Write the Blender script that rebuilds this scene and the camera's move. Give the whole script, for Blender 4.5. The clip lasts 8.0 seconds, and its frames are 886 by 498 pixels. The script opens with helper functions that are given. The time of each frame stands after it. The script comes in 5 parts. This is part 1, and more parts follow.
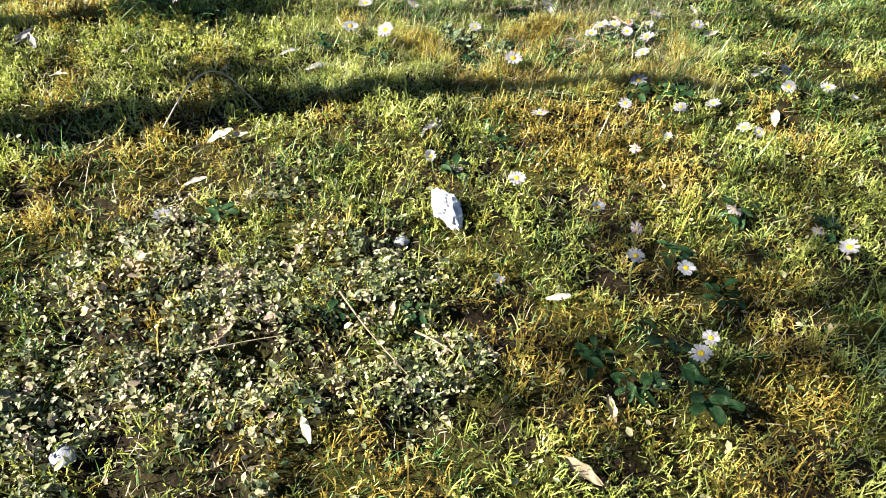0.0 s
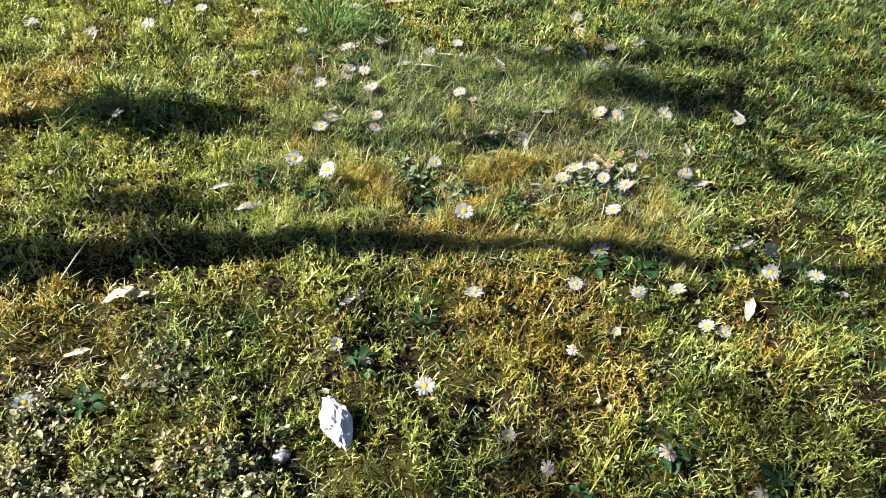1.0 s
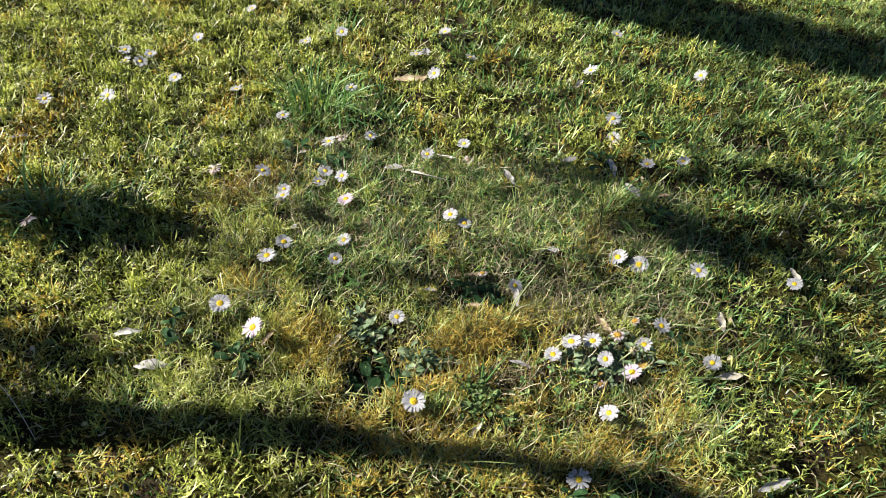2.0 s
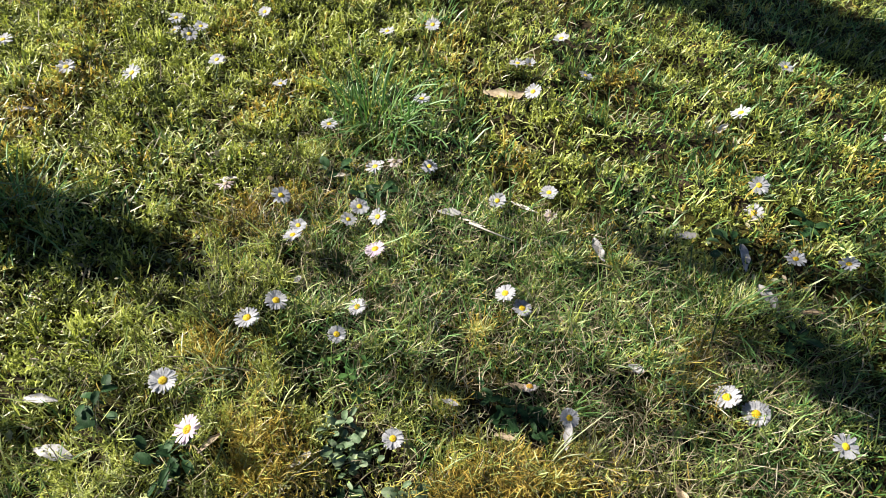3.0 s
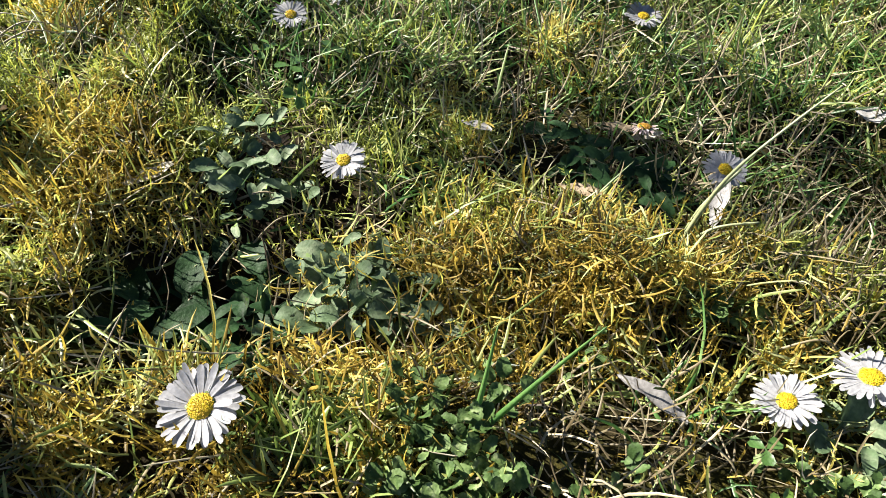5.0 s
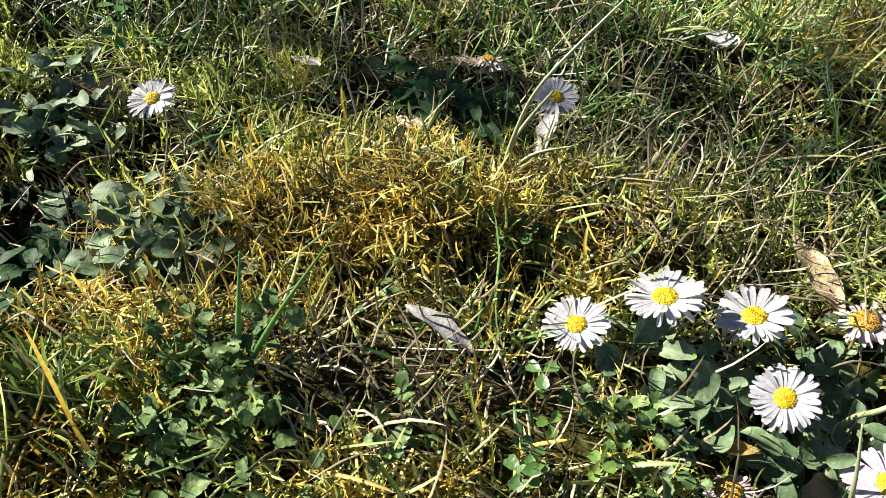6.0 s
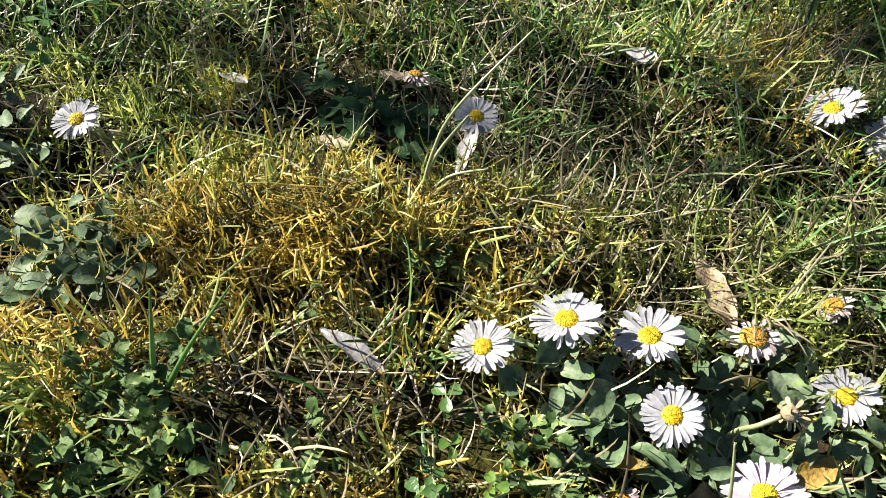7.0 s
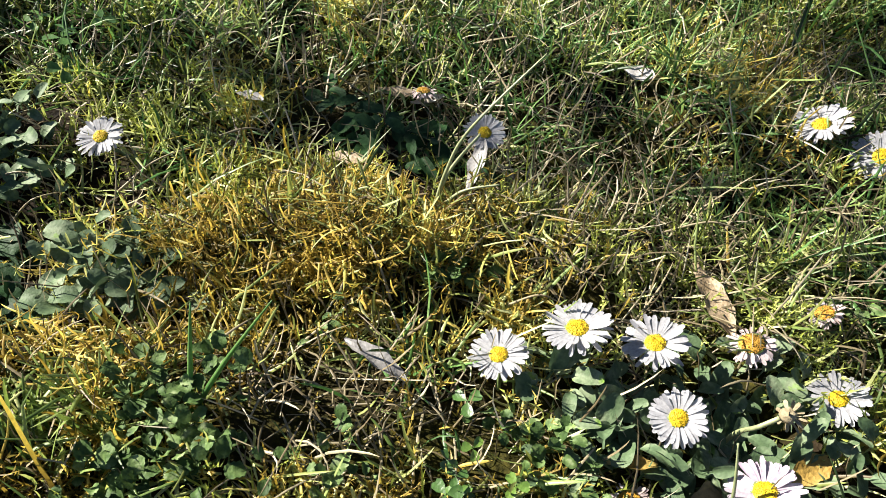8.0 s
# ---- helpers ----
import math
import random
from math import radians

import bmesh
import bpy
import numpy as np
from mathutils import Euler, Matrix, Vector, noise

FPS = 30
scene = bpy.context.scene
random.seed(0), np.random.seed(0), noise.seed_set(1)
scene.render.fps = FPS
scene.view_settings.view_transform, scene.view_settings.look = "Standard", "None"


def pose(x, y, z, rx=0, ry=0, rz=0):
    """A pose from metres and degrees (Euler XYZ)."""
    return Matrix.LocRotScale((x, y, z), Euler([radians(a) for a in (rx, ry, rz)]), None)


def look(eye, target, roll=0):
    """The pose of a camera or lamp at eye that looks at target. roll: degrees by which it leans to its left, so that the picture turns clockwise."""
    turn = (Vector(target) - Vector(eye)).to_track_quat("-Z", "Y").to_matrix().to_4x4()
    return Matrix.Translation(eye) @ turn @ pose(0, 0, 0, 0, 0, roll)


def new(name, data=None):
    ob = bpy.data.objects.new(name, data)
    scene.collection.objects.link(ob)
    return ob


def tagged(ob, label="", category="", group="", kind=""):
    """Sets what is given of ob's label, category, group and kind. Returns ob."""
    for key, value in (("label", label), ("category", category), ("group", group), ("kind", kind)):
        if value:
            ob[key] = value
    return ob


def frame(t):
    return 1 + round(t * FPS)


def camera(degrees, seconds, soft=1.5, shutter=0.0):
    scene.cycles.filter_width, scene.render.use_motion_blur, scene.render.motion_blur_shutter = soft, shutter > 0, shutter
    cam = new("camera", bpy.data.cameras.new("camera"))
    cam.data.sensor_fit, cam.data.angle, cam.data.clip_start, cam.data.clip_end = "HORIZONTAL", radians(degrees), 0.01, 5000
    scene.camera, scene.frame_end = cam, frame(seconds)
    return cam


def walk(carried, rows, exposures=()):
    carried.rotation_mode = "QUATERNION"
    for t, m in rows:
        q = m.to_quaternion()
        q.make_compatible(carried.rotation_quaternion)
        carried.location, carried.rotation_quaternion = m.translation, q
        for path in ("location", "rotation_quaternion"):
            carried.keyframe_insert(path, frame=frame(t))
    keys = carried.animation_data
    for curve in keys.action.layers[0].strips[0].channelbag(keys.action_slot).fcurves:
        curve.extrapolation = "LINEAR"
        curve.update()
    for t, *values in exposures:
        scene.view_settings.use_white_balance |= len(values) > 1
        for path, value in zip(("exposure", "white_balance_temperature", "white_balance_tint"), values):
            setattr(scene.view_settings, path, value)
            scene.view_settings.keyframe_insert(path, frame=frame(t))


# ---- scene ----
cam = camera(62.33, 8.0, soft=0.8)
PATH = [
    (0, (-0.11055, 0.05592, 0.50606), (-0.07201, 0.42118, 0.16680), 4.69),
    (0.2, (-0.06645, 0.08900, 0.51879), (-0.04583, 0.44733, 0.17069), 4.28),
    (0.4, (-0.03846, 0.12504, 0.55492), (-0.02562, 0.47959, 0.20260), 4.61),
    (0.5, (-0.01448, 0.13484, 0.57176), (-0.01101, 0.49486, 0.22481), 4.25),
    (0.7, (0.01226, 0.16591, 0.58895), (0.00719, 0.52810, 0.24429), 4.56),
    (0.9, (0.02429, 0.21878, 0.59488), (0.02591, 0.58233, 0.25162), 5.74),
    (1, (0.02705, 0.26056, 0.60407), (0.03341, 0.62772, 0.26473), 6.26),
    (1.2, (0.03759, 0.32665, 0.62378), (0.06697, 0.68797, 0.27942), 8.06),
    (1.3, (0.04682, 0.36222, 0.62175), (0.07082, 0.73129, 0.28528), 7.84),
    (1.4, (0.05427, 0.39322, 0.62695), (0.07275, 0.76651, 0.29482), 7.35),
    (1.5, (0.06116, 0.41918, 0.62755), (0.07463, 0.79458, 0.29757), 7.08),
    (1.8, (0.08465, 0.49730, 0.61806), (0.07223, 0.86241, 0.27667), 6.51),
    (2, (0.10828, 0.54587, 0.62391), (0.07350, 0.90874, 0.28169), 7.79),
    (2.2, (0.12847, 0.59188, 0.63843), (0.06996, 0.94941, 0.29382), 8.60),
    (3.3, (0.12722, 0.85590, 0.46947), (-0.00030, 1.17713, 0.10815), 7.15),
    (3.5, (0.13863, 0.87877, 0.41345), (-0.00562, 1.19724, 0.05600), 6.42),
    (3.8, (0.15290, 0.90323, 0.32701), (-0.00838, 1.21584, -0.02833), 5.12),
    (4, (0.14882, 0.91157, 0.28623), (-0.00666, 1.22262, -0.07304), 6.07),
    (4.2, (0.14947, 0.90727, 0.25105), (-0.00365, 1.21942, -0.10828), 7.13),
    (5.3, (0.18160, 0.91963, 0.19510), (-0.01014, 1.19647, -0.17449), 0.87),
    (5.5, (0.19144, 0.92953, 0.19126), (0.00798, 1.20820, -0.18114), 1.30),
    (5.7, (0.20529, 0.93783, 0.18893), (0.03170, 1.21955, -0.18591), 2.05),
    (6, (0.22127, 0.94337, 0.18300), (0.05289, 1.22373, -0.19521), 1.83),
    (6.2, (0.22806, 0.94730, 0.18264), (0.06504, 1.22456, -0.20018), 2.04),
    (6.5, (0.23504, 0.95100, 0.18243), (0.08283, 1.23397, -0.20067), 3.53),
    (7, (0.23237, 0.95633, 0.20057), (0.08956, 1.23784, -0.18719), 4.52),
    (7.5, (0.23234, 0.95267, 0.20785), (0.09111, 1.23945, -0.17661), 5.15),
    (8, (0.22490, 0.94627, 0.21192), (0.09122, 1.23423, -0.17435), 5.85),
]
EXPOSURES = [(0.0, 2.2), (0.5, 2.1), (1.5, 1.78), (2.0, 1.75), (3.5, 1.79), (4.2, 1.81), (5.5, 1.98), (6.5, 1.93), (8.0, 1.90)]
walk(cam, [(t, look(eye, target, roll)) for t, eye, target, roll in PATH], EXPOSURES)

# ---- world and sun ----
SUN_EL = radians(33)
SUN_AZ = radians(188)  # the way towards the sun, from +x, anticlockwise
TO_SUN = Vector((math.cos(SUN_AZ) * math.cos(SUN_EL), math.sin(SUN_AZ) * math.cos(SUN_EL), math.sin(SUN_EL)))
world = bpy.data.worlds.new("world")
scene.world = world
world.use_nodes = True
sky = world.node_tree.nodes.new("ShaderNodeTexSky")
sky.sky_type, sky.sun_disc = "NISHITA", False
sky.air_density, sky.dust_density = 0.45, 0.2
sky.sun_elevation, sky.sun_rotation = SUN_EL, radians(90) - SUN_AZ
world.node_tree.links.new(sky.outputs[0], world.node_tree.nodes["Background"].inputs[0])
world.node_tree.nodes["Background"].inputs[1].default_value = 0.05
sun_data = bpy.data.lights.new("sun", "SUN")
sun_data.energy, sun_data.angle, sun_data.color = 5.0, radians(0.53), (1.0, 0.94, 0.83)
sun = new("sun", sun_data)
sun.matrix_world = look(TO_SUN * 20, (0, 0, 0))


# ---- materials ----
def nodes_of(name):
    m = bpy.data.materials.new(name)
    m.use_nodes = True
    return m, m.node_tree.nodes, m.node_tree.links, m.node_tree.nodes["Principled BSDF"]


def ramp(nodes, stops):
    r = nodes.new("ShaderNodeValToRGB")
    while len(r.color_ramp.elements) < len(stops):
        r.color_ramp.elements.new(0.5)
    for e, (at, c) in zip(r.color_ramp.elements, stops):
        e.position, e.color = at, (*c, 1)
    return r


def plant(name, stops, rough=0.5, through_light=0.35, patch=14.0, spread=0.5, by="island", spec=0.5, bump=0.0, tint=(1, 1, 1, 1)):
    """A leafy surface: its own shade for each blade or leaf, broader patches, and light that shines through."""
    m, n, l, p = nodes_of(name)
    if by == "island":
        rnd = n.new("ShaderNodeNewGeometry").outputs["Random Per Island"]
    else:
        rnd = n.new("ShaderNodeObjectInfo").outputs["Random"]
    co = n.new("ShaderNodeNewGeometry").outputs["Position"]
    noise_1 = n.new("ShaderNodeTexNoise")
    noise_1.inputs["Scale"].default_value, noise_1.inputs["Detail"].default_value = patch, 3
    l.new(co, noise_1.inputs["Vector"])
    stretch = n.new("ShaderNodeMapRange")
    stretch.inputs[1].default_value, stretch.inputs[2].default_value = 0.36, 0.66
    l.new(noise_1.outputs["Fac"], stretch.inputs[0])
    mix = n.new("ShaderNodeMix")
    mix.inputs[0].default_value = spread
    l.new(rnd, mix.inputs[2]), l.new(stretch.outputs[0], mix.inputs[3])
    r = ramp(n, stops)
    l.new(mix.outputs[0], r.inputs[0])
    fine = n.new("ShaderNodeTexNoise")
    fine.inputs["Scale"].default_value, fine.inputs["Detail"].default_value = 900, 2
    l.new(co, fine.inputs["Vector"])
    mottled = n.new("ShaderNodeMix")
    mottled.data_type, mottled.blend_type = "RGBA", "OVERLAY"
    mottled.inputs[0].default_value = 0.45
    l.new(r.outputs[0], mottled.inputs[6]), l.new(fine.outputs["Fac"], mottled.inputs[7])
    l.new(mottled.outputs[2], p.inputs["Base Color"])
    p.inputs["Roughness"].default_value = rough
    p.inputs["Specular IOR Level"].default_value = spec
    if bump:
        b = n.new("ShaderNodeBump")
        b.inputs["Strength"].default_value, b.inputs["Distance"].default_value = bump, 0.0006
        l.new(fine.outputs["Fac"], b.inputs["Height"])
        l.new(b.outputs[0], p.inputs["Normal"])
    if through_light:
        tr, blend = n.new("ShaderNodeBsdfTranslucent"), n.new("ShaderNodeMixShader")
        warm = n.new("ShaderNodeMix")  # what shines through is yellower
        warm.data_type, warm.blend_type = "RGBA", "MULTIPLY"
        warm.inputs[0].default_value, warm.inputs[7].default_value = 1.0, tint
        l.new(mottled.outputs[2], warm.inputs[6])
        l.new(warm.outputs[2], tr.inputs["Color"])
        blend.inputs[0].default_value = through_light
        l.new(p.outputs[0], blend.inputs[1]), l.new(tr.outputs[0], blend.inputs[2])
        l.new(blend.outputs[0], n["Material Output"].inputs["Surface"])
    return m


GLOW = (1.4, 1.4, 1.05, 1)
# the darkest and palest stops carry some of the blades' shade and glints
M_GRASS = plant("grass_green", [(0.1, (0.013, 0.026, 0.007)), (0.35, (0.076, 0.125, 0.030)), (0.6, (0.180, 0.245, 0.066)), (0.82, (0.32, 0.375, 0.135)), (0.96, (0.60, 0.60, 0.37))], 0.42, 0.27, 21, 0.42, spec=0.38, tint=GLOW)
M_LUSH = plant("grass_lush", [(0.1, (0.016, 0.042, 0.010)), (0.5, (0.070, 0.165, 0.040)), (0.8, (0.155, 0.27, 0.08)), (0.96, (0.31, 0.41, 0.21))], 0.42, 0.30, 21, 0.42, spec=0.4, tint=(1.35, 1.45, 1.05, 1))
M_TUFT = plant("tuft_blade", [(0, (0.018, 0.045, 0.010)), (0.5, (0.070, 0.160, 0.038)), (0.85, (0.16, 0.27, 0.08)), (1, (0.30, 0.40, 0.20))], 0.42, 0.3, 60, 0.25, "object", 0.4, tint=(1.35, 1.45, 1.05, 1))
M_STRAW = plant("dry_straw", [(0, (0.05, 0.037, 0.018)), (0.4, (0.15, 0.12, 0.065)), (0.75, (0.29, 0.25, 0.155)), (1, (0.50, 0.46, 0.35))], 0.5, 0.1, 30, 0.2, spec=0.35)
M_MOSS = plant("moss_yellow_green", [(0.1, (0.014, 0.018, 0.004)), (0.36, (0.09, 0.112, 0.021)), (0.62, (0.345, 0.39, 0.072)), (0.95, (0.60, 0.61, 0.22))], 0.5, 0.30, 21, 0.48, spec=0.3, tint=GLOW)
M_FINE = plant("fine_grass", [(0.05, (0.040, 0.045, 0.015)), (0.32, (0.140, 0.160, 0.045)), (0.55, (0.318, 0.36, 0.112)), (0.8, (0.465, 0.48, 0.225)), (0.96, (0.62, 0.61, 0.44))], 0.42, 0.28, 21, 0.42, spec=0.4, tint=GLOW)
M_OCHRE = plant("moss_ochre", [(0.1, (0.035, 0.021, 0.006)), (0.36, (0.215, 0.150, 0.028)), (0.7, (0.48, 0.37, 0.075)), (0.95, (0.62, 0.56, 0.22))], 0.5, 0.34, 21, 0.48, spec=0.3, tint=GLOW)
# golden moss, lightened so the colour itself carries the sun on the ridge
M_GOLD_LIT = plant("moss_golden_lit", [(0.1, (0.13, 0.10, 0.02)), (0.30, (0.38, 0.26, 0.05)), (0.55, (0.54, 0.41, 0.10)), (0.75, (0.56, 0.54, 0.13)), (0.95, (0.70, 0.64, 0.30))], 0.5, 0.42, 21, 0.48, spec=0.35, tint=GLOW)
M_MAT = plant("small_leaf", [(0.1, (0.012, 0.020, 0.008)), (0.3, (0.055, 0.080, 0.028)), (0.5, (0.155, 0.17, 0.072)), (0.7, (0.38, 0.34, 0.20)), (0.9, (0.31, 0.22, 0.175))], 0.5, 0.15, 26, 0.5, "island", 0.4)
# green darkened for leaves in shade; the pale stop imitates lit ones
M_LEAF_SHADED = plant("rosette_leaf_shaded", [(0, (0.006, 0.020, 0.006)), (0.5, (0.015, 0.042, 0.013)), (0.82, (0.030, 0.070, 0.024)), (0.93, (0.085, 0.115, 0.065)), (1, (0.07, 0.16, 0.015))], 0.6, 0.15, 150, 0.5, "object", 0.14, 0.4)
# paler grey-green, partly the sun on these leaves put into the colour
M_SILVER = plant("silvery_leaf", [(0, (0.04, 0.072, 0.032)), (0.5, (0.09, 0.135, 0.068)), (0.85, (0.18, 0.22, 0.135)), (1, (0.16, 0.28, 0.035))], 0.6, 0.15, 200, 0.5, "object", 0.22, 0.4)
M_WEED = plant("weed_leaf", [(0, (0.022, 0.045, 0.012)), (0.45, (0.055, 0.10, 0.027)), (0.75, (0.12, 0.18, 0.06)), (0.93, (0.23, 0.28, 0.14)), (1, (0.13, 0.25, 0.025))], 0.6, 0.2, 260, 0.55, "object", 0.2, 0.4)
M_CLOVER = plant("clover_leaf", [(0, (0.04, 0.09, 0.02)), (0.6, (0.08, 0.17, 0.04)), (1, (0.17, 0.27, 0.04))], 0.4, 0.3, 60, 0.3, "object", 0.5, 0.3)
M_STEM = plant("green_stem", [(0, (0.07, 0.11, 0.03)), (1, (0.17, 0.21, 0.08))], 0.45, 0.1, 80, 0.5, "object")
M_PETAL = plant("white_petal", [(0, (0.33, 0.33, 0.355)), (0.5, (0.38, 0.38, 0.405)), (1, (0.44, 0.44, 0.455))], 0.6, 0.42, 90, 0.5, "object", 0.3)
M_PINK = plant("pink_petal", [(0, (0.40, 0.30, 0.39)), (0.5, (0.46, 0.39, 0.46)), (1, (0.52, 0.48, 0.52))], 0.6, 0.42, 90, 0.5, "object", 0.3)
M_FADED = plant("faded_petal", [(0, (0.36, 0.27, 0.25)), (0.5, (0.46, 0.39, 0.40)), (1, (0.56, 0.52, 0.54))], 0.7, 0.35, 120, 0.6, "object", 0.3)
M_DISC = plant("yellow_disc", [(0, (0.33, 0.195, 0.004)), (0.5, (0.47, 0.33, 0.008)), (1, (0.58, 0.45, 0.02))], 0.6, 0.0, 500, 0.5, "island", 0.3, 0.8)
M_DISC_OLD = plant("orange_disc", [(0, (0.18, 0.08, 0.012)), (0.5, (0.34, 0.18, 0.02)), (1, (0.46, 0.30, 0.04))], 0.7, 0.0, 500, 0.5, "island", 0.3, 0.8)
M_DEAD_GREY = plant("dead_leaf_grey", [(0, (0.15, 0.14, 0.135)), (0.5, (0.235, 0.225, 0.22)), (1, (0.33, 0.32, 0.315))], 0.5, 0.12, 120, 0.6, "object", 0.5, 0.5)
M_DEAD_TAN = plant("dead_leaf_tan", [(0, (0.15, 0.11, 0.06)), (0.5, (0.29, 0.22, 0.14)), (1, (0.39, 0.33, 0.22))], 0.55, 0.15, 120, 0.6, "object", 0.4, 0.8)
M_DEAD_YELLOW = plant("dead_leaf_yellow", [(0, (0.21, 0.12, 0.02)), (0.5, (0.34, 0.23, 0.06)), (1, (0.39, 0.32, 0.11))], 0.5, 0.2, 120, 0.6, "object", 0.4, 0.8)
M_DEAD_PALE = plant("dead_leaf_pale", [(0, (0.35, 0.30, 0.24)), (0.5, (0.46, 0.43, 0.36)), (1, (0.55, 0.52, 0.46))], 0.55, 0.15, 120, 0.6, "object", 0.4, 0.6)
M_TWIG = plant("twig_bark", [(0, (0.12, 0.09, 0.05)), (0.5, (0.22, 0.18, 0.11)), (1, (0.32, 0.27, 0.18))], 0.7, 0.0, 150, 0.7, "object", 0.3, 0.8)
M_BARK = plant("tree_bark", [(0, (0.05, 0.04, 0.03)), (0.5, (0.11, 0.09, 0.07)), (1, (0.18, 0.15, 0.12))], 0.85, 0.0, 40, 0.8, "object", 0.2, 1.0)
M_PAPER = plant("white_paper", [(0, (0.50, 0.50, 0.52)), (0.5, (0.60, 0.60, 0.61)), (1, (0.64, 0.63, 0.62))], 0.8, 0.1, 120, 0.5, "object", 0.2, 0.5)
M_PALE_STEM = plant("pale_stem", [(0, (0.17, 0.20, 0.09)), (1, (0.34, 0.36, 0.20))], 0.45, 0.1, 80, 0.5, "object")
M_STONE = plant("pebble_stone", [(0, (0.12, 0.13, 0.155)), (0.5, (0.20, 0.21, 0.245)), (1, (0.30, 0.30, 0.32))], 0.45, 0.0, 140, 0.9, "object", 0.5, 0.8)


def soil():
    m, n, l, p = nodes_of("mossy_soil")
    co = n.new("ShaderNodeNewGeometry").outputs["Position"]
    a, b, c = (n.new("ShaderNodeTexNoise") for _ in range(3))
    for t, s in ((a, 11), (b, 160), (c, 700)):
        t.inputs["Scale"].default_value, t.inputs["Detail"].default_value = s, 6
        l.new(co, t.inputs["Vector"])
    # near-black soil, with the shade of gaps and hollows put into its colour
    dark = ramp(n, [(0.3, (0.005, 0.004, 0.003)), (0.5, (0.013, 0.009, 0.005)), (0.7, (0.032, 0.023, 0.013))])
    moss = ramp(n, [(0.3, (0.012, 0.012, 0.003)), (0.55, (0.035, 0.033, 0.006)), (0.75, (0.08, 0.07, 0.012))])
    l.new(b.outputs["Fac"], dark.inputs[0]), l.new(c.outputs["Fac"], moss.inputs[0])
    pick = n.new("ShaderNodeMapRange")
    pick.inputs[1].default_value, pick.inputs[2].default_value = 0.42, 0.58
    l.new(a.outputs["Fac"], pick.inputs[0])
    mix = n.new("ShaderNodeMix")
    mix.data_type = "RGBA"
    l.new(pick.outputs[0], mix.inputs[0]), l.new(dark.outputs[0], mix.inputs[6]), l.new(moss.outputs[0], mix.inputs[7])
    lawn = ramp(n, [(0.3, (0.025, 0.032, 0.006)), (0.55, (0.055, 0.065, 0.012)), (0.75, (0.10, 0.105, 0.022))])
    broad, both = n.new("ShaderNodeTexNoise"), n.new("ShaderNodeMix")
    broad.inputs["Scale"].default_value, broad.inputs["Detail"].default_value = 1.7, 8
    l.new(co, broad.inputs["Vector"])
    both.inputs[0].default_value = 0.5
    l.new(b.outputs["Fac"], both.inputs[2]), l.new(broad.outputs["Fac"], both.inputs[3])
    l.new(both.outputs[0], lawn.inputs[0])
    away = n.new("ShaderNodeVectorMath")
    away.operation, away.inputs[1].default_value = "DISTANCE", (0.15, 1.35, 0)
    l.new(co, away.inputs[0])
    thick = n.new("ShaderNodeMapRange")  # farther off the dark soil gives way to lawn green
    thick.inputs[1].default_value, thick.inputs[2].default_value = 1.3, 1.7
    l.new(away.outputs["Value"], thick.inputs[0])
    sward = n.new("ShaderNodeMix")
    sward.data_type = "RGBA"
    l.new(thick.outputs[0], sward.inputs[0]), l.new(mix.outputs[2], sward.inputs[6]), l.new(lawn.outputs[0], sward.inputs[7])
    l.new(sward.outputs[2], p.inputs["Base Color"])
    p.inputs["Roughness"].default_value = 0.95
    p.inputs["Specular IOR Level"].default_value = 0.1
    bump = n.new("ShaderNodeBump")
    bump.inputs["Strength"].default_value, bump.inputs["Distance"].default_value = 1.0, 0.004
    l.new(b.outputs["Fac"], bump.inputs["Height"]), l.new(bump.outputs[0], p.inputs["Normal"])
    return m


M_SOIL = soil()

# ---- ground ----


def waves(seed, length, count=9):
    """A smooth random field over the ground, about -1 to 1, with features of that length in metres."""
    g = np.random.default_rng(seed)
    turn, phase = g.uniform(0, 2 * np.pi, count), g.uniform(0, 2 * np.pi, count)
    k = 2 * np.pi / (length * g.uniform(0.7, 1.6, count))
    kx, ky = k * np.cos(turn), k * np.sin(turn)

    def field(x, y):
        x, y = np.asarray(x, float), np.asarray(y, float)
        return sum(np.sin(a * x + b * y + c) for a, b, c in zip(kx, ky, phase)) / (0.75 * count ** 0.5 * 1.6)
    return field


def spot(x, y, cx, cy, rx, ry=None):
    return np.exp(-((x - cx) / rx) ** 2 - ((y - cy) / (ry or rx)) ** 2)


swell, lumps, crumbs = waves(1, 0.45), waves(2, 0.11), waves(3, 0.05)
